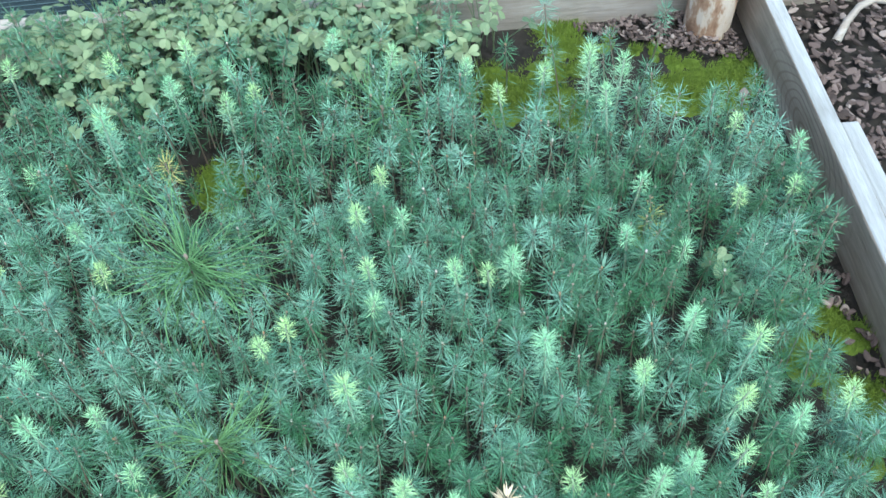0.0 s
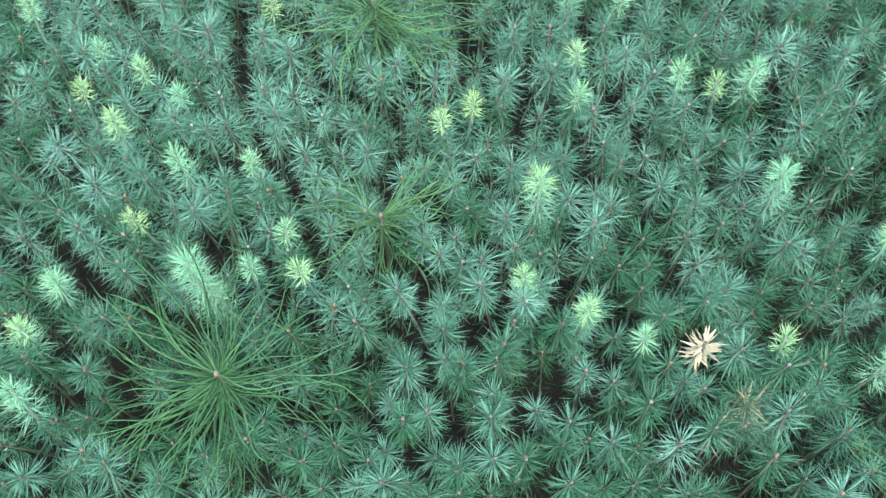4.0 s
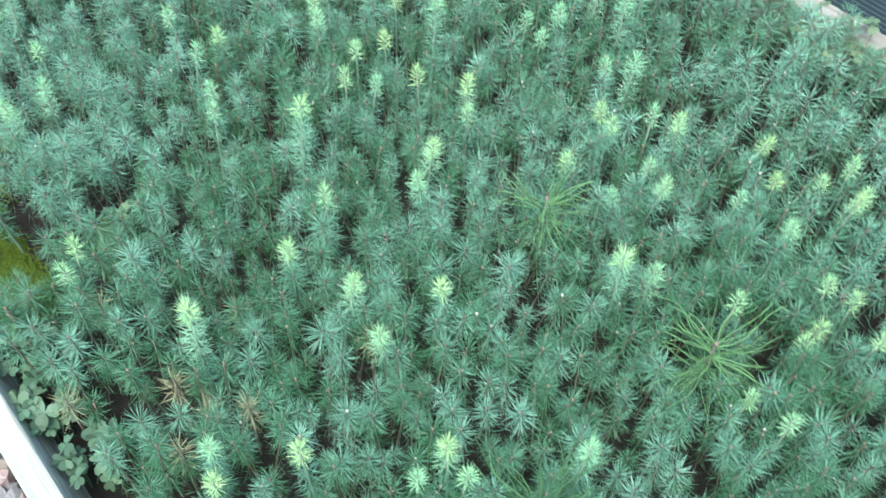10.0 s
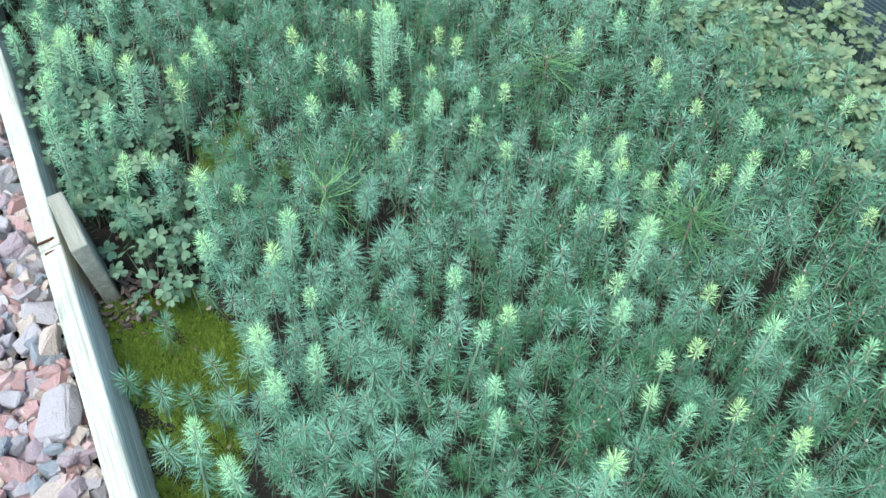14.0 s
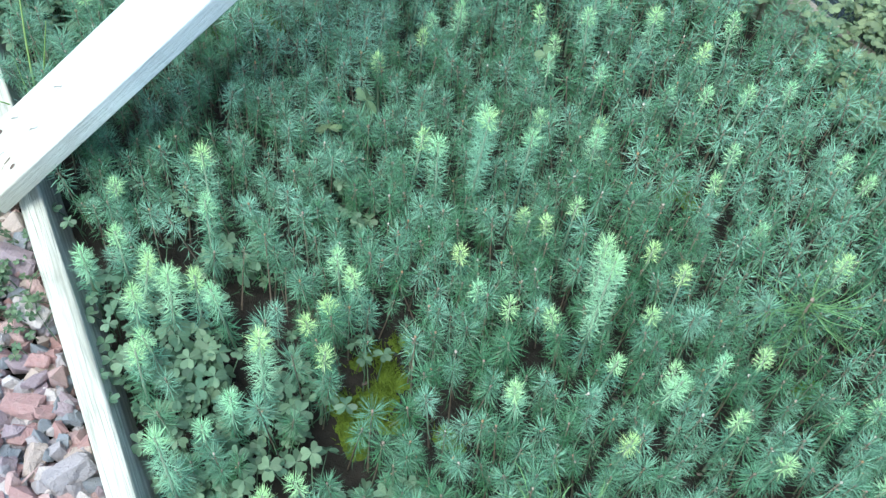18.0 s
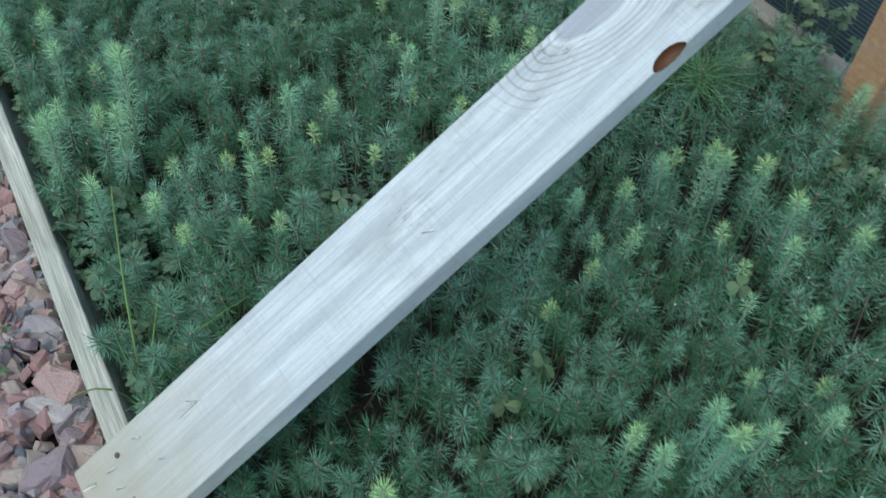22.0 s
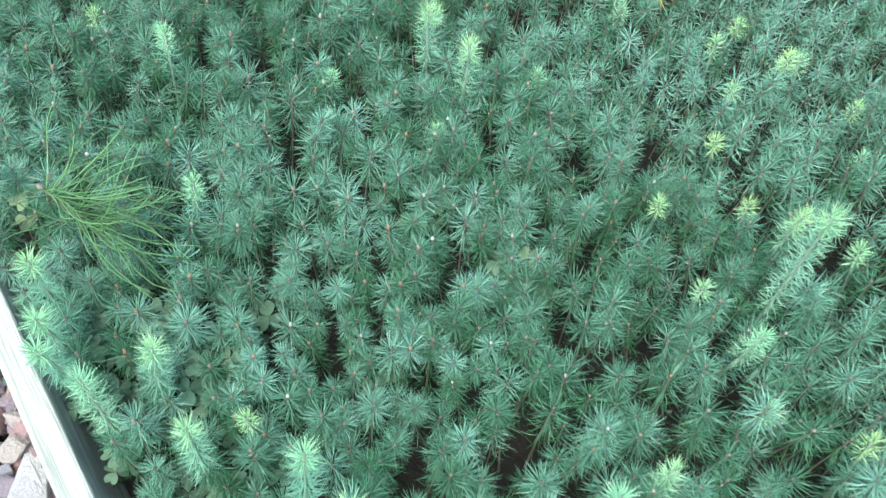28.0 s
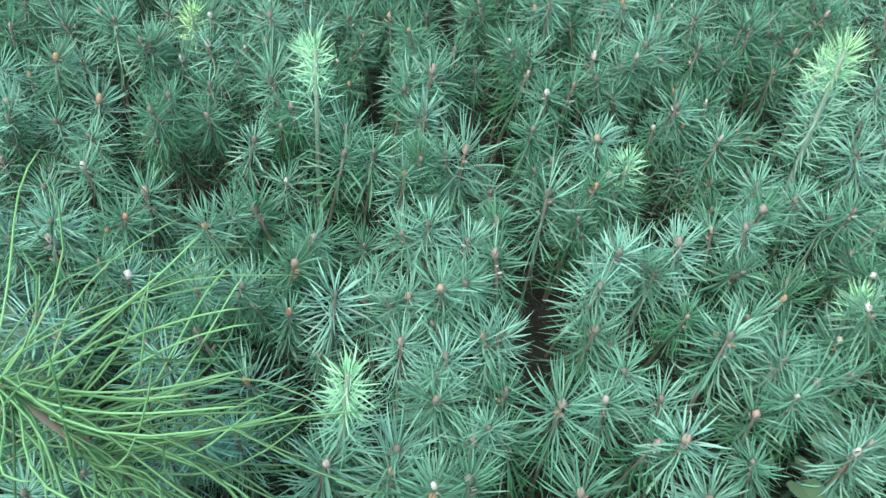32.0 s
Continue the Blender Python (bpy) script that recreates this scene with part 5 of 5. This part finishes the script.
CLOVER_SHAPES = [[clover_leaf(rng, h * rng.uniform(0.75, 1.2), (0.0075, 0.0118, 0.0125)[i] * rng.uniform(0.8, 1.2)) for k in range(8)] for i, h in enumerate((0.022, 0.05, 0.078))]
LEAVES = [[mesh_from("leaf", *shape, mats=[CLOVER], smooth=False) for shape in row] for row in CLOVER_SHAPES[:2]]
OLD_LEAVES = [mesh_from("leaf", *shape, mats=[CLOVER_OLD], smooth=False) for shape in CLOVER_SHAPES[2]]


MASS = []
PLANTS = [0]


def clover(x, y, z, level, leaves, spread, size=1.0):
    PLANTS[0] += 1
    if PLANTS[0] > 300:
        MASS.append((x, y, z, level, leaves, spread, size))
        return
    ob = thing("clover_plant", pose(x, y, z, 0, 0, rng.uniform(0, 360)), ("low " if level == 0 else "") + "green clover plant with three-part heart-shaped leaves", "clover", "clover among the seedlings")
    ob.scale = (0.85 * size, 0.85 * size, size)
    for k in range(leaves):
        a, d = rng.uniform(0, 6.28), spread * math.sqrt(rng.uniform(0, 1))
        part("leaf", (OLD_LEAVES if level == 2 else LEAVES[level])[rng.integers(8)], None, ob, "", pose(d * math.cos(a), d * math.sin(a), 0, *rng.normal(0, 9, 2), rng.uniform(0, 360)))


for x, y, z, size in ((-3.05, 0.146, 0.075, 0.016), (-3.035, 0.128, 0.06, 0.013)):
    ob = thing("clover_plant", pose(x, y, 0), "broad pale green clover leaf beside the leaning pine", "clover", "clover among the seedlings")
    v, q, t = clover_leaf(rng, z, size)
    part("leaf", mesh_from("leaf", v - (v[-1] * (1, 1, 0)), q, t, [CLOVER_OLD], smooth=False), None, ob)
# lone pale leaves that reach the seedlings' tops: place, leaves, size
for x, y, count, size in ((0.326, 0.473, 1, 1.15), (-2.845, 0.404, 1, 1.1), (-2.762, 0.434, 2, 0.85), (-2.125, 0.364, 2, 1.25), (-2.122, 0.645, 1, 1.15), (-2.431, 0.584, 1, 1.1), (-1.242, 0.169, 2, 0.8)):
    clover(x, y, 0.0, 2, count, 0.004, size)
for x, y in CLOVERS:
    near_back = y > back_y(x) - 0.25
    if y > back_y(x) - 0.03:
        y = back_y(x) - 0.012 - rng.uniform(0, 0.05)
    clover(x, y, 0.0, 2 if near_back else 1, 9 if near_back else 6 if x < -2.2 else 4, 0.034 if near_back else 0.02, 1.12 if near_back and x > -0.5 or x < -2.2 else 1.0)
for k in range(90):
    x = rng.uniform(-2.08, -1.60)
    y = front_y(x) + 0.03 + 0.16 * rng.uniform(0, 1) + (0.05 if x > -1.74 else 0)
    if noise.noise(Vector((x * 22, y * 22, 3))) > -0.12:
        clover(x, y, 0.0, 1, 4, 0.02, rng.uniform(0.75, 1.15))
for k in range(46):
    x = rng.uniform(-3.0, -1.76)
    if abs(x + 2.22) > 0.09:
        clover(x, front_y(x) + 0.016 + 0.07 * rng.uniform(0, 1) ** 1.6, 0.0, 1, 4, 0.016)
for lo, hi, count in ((-2.05, -1.32, 40), (-0.34, -0.08, 12), (-3.0, -2.35, 16)):
    for k in range(count):
        x = rng.uniform(lo, hi)
        clover(x, back_y(x) + 0.05 + 0.05 * rng.uniform(0, 1) ** 2, 0.015, 2, 8, 0.034, rng.uniform(0.9, 1.2))
        x = rng.uniform(lo, hi)
        clover(x, back_y(x) - 0.014, 0.0, 2, 7, 0.03, rng.uniform(0.9, 1.2))
for lo, hi, count, deep in ((-0.40, -0.08, 13, 0.14), (-0.10, 0.16, 10, 0.06), (-1.30, -0.55, 22, 0.05), (-2.15, -1.78, 12, 0.07), (-1.78, -1.35, 26, 0.14), (-3.0, -2.3, 16, 0.06)):
    for k in range(count):
        x = rng.uniform(lo, hi)
        clover(x, back_y(x) - 0.012 - deep * rng.uniform(0, 1) ** 1.3, 0.0, 2, 8, 0.036, 1.12 if x > -0.5 else 1.0)
for x, y in ((-2.2, -0.045), (-2.162, -0.036), (-2.173, -0.01), (-2.14, -0.024), (-2.129, -0.049), (-2.085, -0.009), (-2.055, -0.022), (-2.099, -0.064), (-2.492, -0.081), (-2.47, -0.062), (-2.458, -0.05), (-2.115, -0.03), (-2.15, -0.058), (-2.185, -0.02), (-2.21, -0.012), (-2.07, -0.045)):
    clover(x, y, 0.010, 0, 8, 0.024)
for x, y in ((-1.521, 1.452), (-1.488, 1.349), (-1.455, 1.221), (-1.446, 1.389), (-1.558, 1.402)):
    clover(x, y, 0.0, 1, 8, 0.05)

V, Q, T, TONE = [], [], [], []
k = 0
for x, y, z, level, leaves, spread, size in MASS:
    for j in range(leaves):
        v, q, t = CLOVER_SHAPES[level][rng.integers(8)]
        a, d = rng.uniform(0, 6.28), spread * math.sqrt(rng.uniform(0, 1))
        R = np.array(pose(0, 0, 0, *rng.normal(0, 9, 2), rng.uniform(0, 360)).to_3x3()).T * (0.85 * size, 0.85 * size, size)
        V.append(v @ R + (x + d * math.cos(a), y + d * math.sin(a), z))
        Q.append(q + k), T.append(t + k), TONE.append(np.full(len(v), rng.uniform(0.3, 1) if level == 2 else rng.uniform(0, 0.35)))
        k += len(v)
tagged(new("clover_mass", mesh_from("clover_mass", np.concatenate(V), np.concatenate(Q), np.concatenate(T), [CLOVER_FIELD], tone=np.concatenate(TONE), smooth=False)), "tangle of green clover along the bed's edges", "clover", kind="stuff")

# grass beside the rafter's foot
tuft = thing("grass_tuft", pose(-2.339, 0.068, 0.0), "thin tuft of long green grass blades at the rafter's foot", "grass")
for dx, dy, z, sag in ((-0.13, 0.05, 0.19, 0.02), (-0.02, 0.045, 0.15, 0.0), (-0.014, 0.125, 0.10, 0.03), (-0.012, 0.075, 0.07, 0.03), (-0.055, 0.0, 0.09, 0.01), (-0.01, -0.06, 0.075, 0.03), (0.06, 0.07, 0.08, 0.03), (0.02, -0.02, 0.06, 0.01)):
    f = np.linspace(0, 1, 7)
    pts = np.stack([dx * f ** 1.3, dy * f ** 1.3, z * f + sag * np.sin(np.pi * f)], 1)
    part("blade", mesh_from("blade", *tube(pts, 0.0018 * (1 - 0.75 * f), 4)), GRASS, tuft)

# ---- moss, litter, gravel, fabric ----
def moss_field():
    V, Q, T = [], [], []
    k = 0
    for x, y, r in [(a + rng.normal(0, 0.45) * c, b + rng.normal(0, 0.45) * c, c * rng.uniform(0.45, 0.75)) for a, b, c in MOSSY for rep in range(4)]:
        count = int(r * r * 3.14 / 0.0000095)
        a, d = rng.uniform(0, 6.28, count), r * np.sqrt(rng.uniform(0, 1, count)) * rng.normal(1.0, 0.22, count)
        top = np.maximum(0.006 * (1 - (d / (r * 1.2)) ** 2), -0.001)
        base = np.stack([x + d * np.cos(a), y + d * np.sin(a), top - 0.002], 1)
        b, t = rng.uniform(0, 6.28, count), rng.uniform(0.1, 1.0, count)
        heads = np.stack([np.cos(b) * np.sin(t), np.sin(b) * np.sin(t), np.cos(t)], 1)
        v, q, tr = needles(rng, base, heads, rng.uniform(0.005, 0.011, count), 0.0008, np.zeros(count), 1)
        V.append(v), T.append(tr + k)
        k += len(v)
        ring = np.arange(16) * 2 * np.pi / 16
        rows = [np.array([[x, y, 0.0015]])] + [np.stack([x + r * s * np.cos(ring), y + r * s * np.sin(ring), np.full(16, 0.0015 - 0.008 * s ** 2) + rng.normal(0, 0.0012, 16)], 1) for s in (0.35, 0.7, 1.0)]
        V.append(np.concatenate(rows))
        T.append(np.array([(k, k + 1 + i, k + 1 + (i + 1) % 16) for i in range(16)]))
        for s in range(2):
            o = k + 1 + 16 * s
            Q.append(np.array([(o + i, o + 16 + i, o + 16 + (i + 1) % 16, o + (i + 1) % 16) for i in range(16)]))
        k += 49
    return mesh_from("moss", np.concatenate(V), np.concatenate(Q), np.concatenate(T), [MOSS])


tagged(new("moss", moss_field()), "yellow-green moss cushions in the bed's bare gaps", "moss", kind="stuff")


def litter(count, box, size, name, label, edge=None):
    """Curled dry leaf and bark scraps strewn over a stretch of soil."""
    V, T = [], []
    k = 0
    for i in range(count):
        x, y = rng.uniform(box[0], box[1]), rng.uniform(box[2], box[3])
        if edge and y < edge[0] + edge[1] * x:
            continue
        s, w = rng.uniform(0.4, 1.0) * size, rng.uniform(0.35, 0.7)
        R = np.array(pose(0, 0, 0, *rng.normal(0, 18, 2), rng.uniform(0, 360)).to_3x3())
        ring = np.arange(7) * 2 * np.pi / 7
        rad = rng.uniform(0.75, 1.2, 7)
        pts = np.stack([np.cos(ring) * rad * s, np.sin(ring) * rad * s * w, 0.25 * s * np.cos(2 * ring) * rng.uniform(0, 1)], 1)
        top = np.concatenate((pts, [[0, 0, 0.12 * s]]))
        low = top * (0.97, 0.97, 1) - (0, 0, 0.0016)
        V.append(np.concatenate((top, low)) @ R.T + (x, y, 0.005 + rng.uniform(0, 0.007)))
        T.append(np.array([(k + 7, k + j, k + (j + 1) % 7) for j in range(7)] + [(k + 15, k + 8 + (j + 1) % 7, k + 8 + j) for j in range(7)] + [(k + j, k + 8 + j, k + (j + 1) % 7) for j in range(7)] + [(k + (j + 1) % 7, k + 8 + j, k + 8 + (j + 1) % 7) for j in range(7)]))
        k += 16
    return tagged(new(name, mesh_from(name, np.concatenate(V), [], np.concatenate(T), [CHIP], smooth=False)), label, "litter", kind="stuff")


litter(1300, (0.27, 0.485, 0.80, 0.935), 0.0058, "leaf_litter", "brown dry leaf scraps and bark on the corner soil", (1.068, -0.5))
litter(90, (0.432, 0.466, 0.30, 0.78), 0.008, "leaf_litter", "brown leaf scraps along the foot of the end plank")
litter(2700, (0.54, 0.95, 0.25, 0.925), 0.0092, "leaf_litter", "brown dry leaves and bark over the neighbouring bed")
litter(130, (-1.68, -1.60, 0.01, 0.09), 0.0062, "leaf_litter", "dark bark scraps beside the stake")
litter(300, (-2.6, -1.1, 0.05, 0.5), 0.0042, "leaf_litter", "small brown scraps on the soil under the seedlings")
root = mesh_from("root", *tube([(0.604, 0.838, 0.012), (0.618, 0.852, 0.03), (0.637, 0.866, 0.04), (0.662, 0.876, 0.04), (0.70, 0.876, 0.03), (0.75, 0.87, 0.0)], [0.006, 0.005, 0.0048, 0.0045, 0.004, 0.004], 8))
tagged(part("root", root, WOOD_GREY), "pale bent root arching out of the leaf litter", "root")


def stone_mesh(r, ease=0.09):
    """An angular crushed stone."""
    bm = bmesh.new()
    for k in range(8):
        c = Vector(((k & 1) * 2 - 1, (k >> 1 & 1) * 2 - 1, (k >> 2) * 2 - 1)) * 0.72 + Vector(r.normal(0, 0.24, 3))
        bm.verts.new((c.x, c.y * 0.76, c.z * 0.58))
    for k in range(4):
        d = Vector(r.normal(0, 1, 3)).normalized() * r.uniform(0.85, 1.1)
        bm.verts.new((d.x, d.y * 0.76, d.z * 0.58))
    bmesh.ops.convex_hull(bm, input=bm.verts)
    bmesh.ops.delete(bm, geom=[v for v in bm.verts if not v.link_faces], context="VERTS")
    if ease:
        bmesh.ops.bevel(bm, geom=bm.edges[:], offset=ease, segments=1, affect="EDGES")
        bmesh.ops.triangulate(bm, faces=bm.faces[:])
        bmesh.ops.subdivide_edges(bm, edges=[e for e in bm.edges if e.calc_length() > 0.5], cuts=1)
        for v in bm.verts:
            v.co += noise.noise_vector(v.co * 2.3 + Vector(r.uniform(0, 9, 3))) * 0.10
    me = bpy.data.meshes.new("stone")
    bm.to_mesh(me)
    bm.free()
    me.materials.append(ROCK)
    return me


STONES = [stone_mesh(rng) for k in range(16)]
ROUGH = [stone_mesh(rng, 0.0) for k in range(16)]
gx, gy = np.arange(-3.9, 0.7, 0.03), np.arange(0, 10) * 0.05
X, D = np.meshgrid(gx, gy, indexing="ij")
Y = front_y(X) - 0.0235 - D
idx = np.arange(X.size).reshape(X.shape)
quads = np.stack([idx[:-1, 1:], idx[1:, 1:], idx[1:, :-1], idx[:-1, :-1]], axis=-1).reshape(-1, 4)
path = new("gravel_path", mesh_from("gravel_path", np.stack([X, Y, -0.016 + rng.normal(0, 0.002, X.shape)], -1).reshape(-1, 3), quads, [], [SOIL]))
tagged(path, "path of crushed red and grey stone beside the bed", "gravel", kind="structure")
laid = []
tries = 0
while len(laid) < 300 and tries < 9000:
    tries += 1
    x, d = rng.uniform(-3.05, -1.0), 0.006 + 0.145 * rng.uniform(0, 1)
    s = float(np.clip(rng.lognormal(-4.05, 0.38), 0.011, 0.034))
    y = front_y(x) - FRONT_T - d
    if all((x - a) ** 2 + (y - b) ** 2 > (0.50 * (s + c)) ** 2 for a, b, c in laid):
        laid.append((x, y, s))
for i, (x, y, s) in enumerate(laid):
    y = min(y, front_y(x) - FRONT_T - 0.002 - s * 0.7)
    part("stone", STONES[i % 16], None, path, "", pose(x, y, 0.006 + rng.uniform(0, 0.014), *rng.normal(0, 22, 2), rng.uniform(0, 360)) @ Matrix.Diagonal((s * 1.0, s * 0.80, s * rng.uniform(0.7, 1.0), 1)))
V, F = [], []
k = 0
for i in range(6900):
    x, d = (rng.uniform(-3.25, -0.85), rng.uniform(0.0, 0.19)) if i < 4500 else (rng.uniform(-3.8, 0.6), rng.uniform(0.0, 0.42))
    s = rng.uniform(0.008, 0.016) if i % 3 else rng.uniform(0.014, 0.022)
    me = ROUGH[rng.integers(16)]
    R = np.array(pose(0, 0, 0, *rng.uniform(0, 360, 3)).to_3x3())
    co = np.array([v.co for v in me.vertices]) * s * 0.8
    V.append(co @ R.T + (x, front_y(x) - FRONT_T - max(d, s * 0.6), -0.004 + rng.uniform(0, 0.016)))
    F += [[k + j for j in p.vertices] for p in me.polygons]
    k += len(co)
rest = bpy.data.meshes.new("small_stones")
rest.from_pydata(np.concatenate(V).tolist(), [], F)
rest.materials.append(ROCK)
tagged(part("small_stones", rest, None, path), "", "", kind="stuff")

# woven ground fabric behind the bed
X, Y = np.meshgrid(np.arange(-5.0, 0.52, 0.05), np.arange(0, 40) * 0.05, indexing="ij")
Y2 = back_y(X) + 0.045 + Y
Z = np.array([0.016 + 0.006 * noise.noise(Vector((a * 3, b * 3, 5))) for a, b in zip(X.ravel(), Y2.ravel())])
idx = np.arange(X.size).reshape(X.shape)
quads = np.stack([idx[:-1, :-1], idx[1:, :-1], idx[1:, 1:], idx[:-1, 1:]], axis=-1).reshape(-1, 4)
fabric = new("ground_fabric", mesh_from("ground_fabric", np.stack([X.ravel(), Y2.ravel(), Z], -1), quads, [], [FABRIC]))
tagged(fabric, "dark woven ground fabric with pale threads behind the bed", "fabric", kind="structure")
V, Q = [], []
k = 0
for d in np.arange(0.004, 1.85, 0.0105):
    xs = np.arange(-4.9, 0.45, 0.08)
    ys = back_y(xs) + 0.05 + d
    zs = np.array([0.0175 + 0.006 * noise.noise(Vector((a * 3, b * 3, 5))) for a, b in zip(xs, ys)])
    for w in (0.0009, -0.0009):
        V.append(np.stack([xs, ys + w, zs], 1))
    c = len(xs)
    Q.append(np.array([(k + i, k + c + i, k + c + i + 1, k + i + 1) for i in range(c - 1)]))
    k += 2 * c
threads = part("threads", mesh_from("threads", np.concatenate(V), np.concatenate(Q), [], [THREAD]), None, fabric, "pale woven threads")
tagged(threads, kind="stuff")
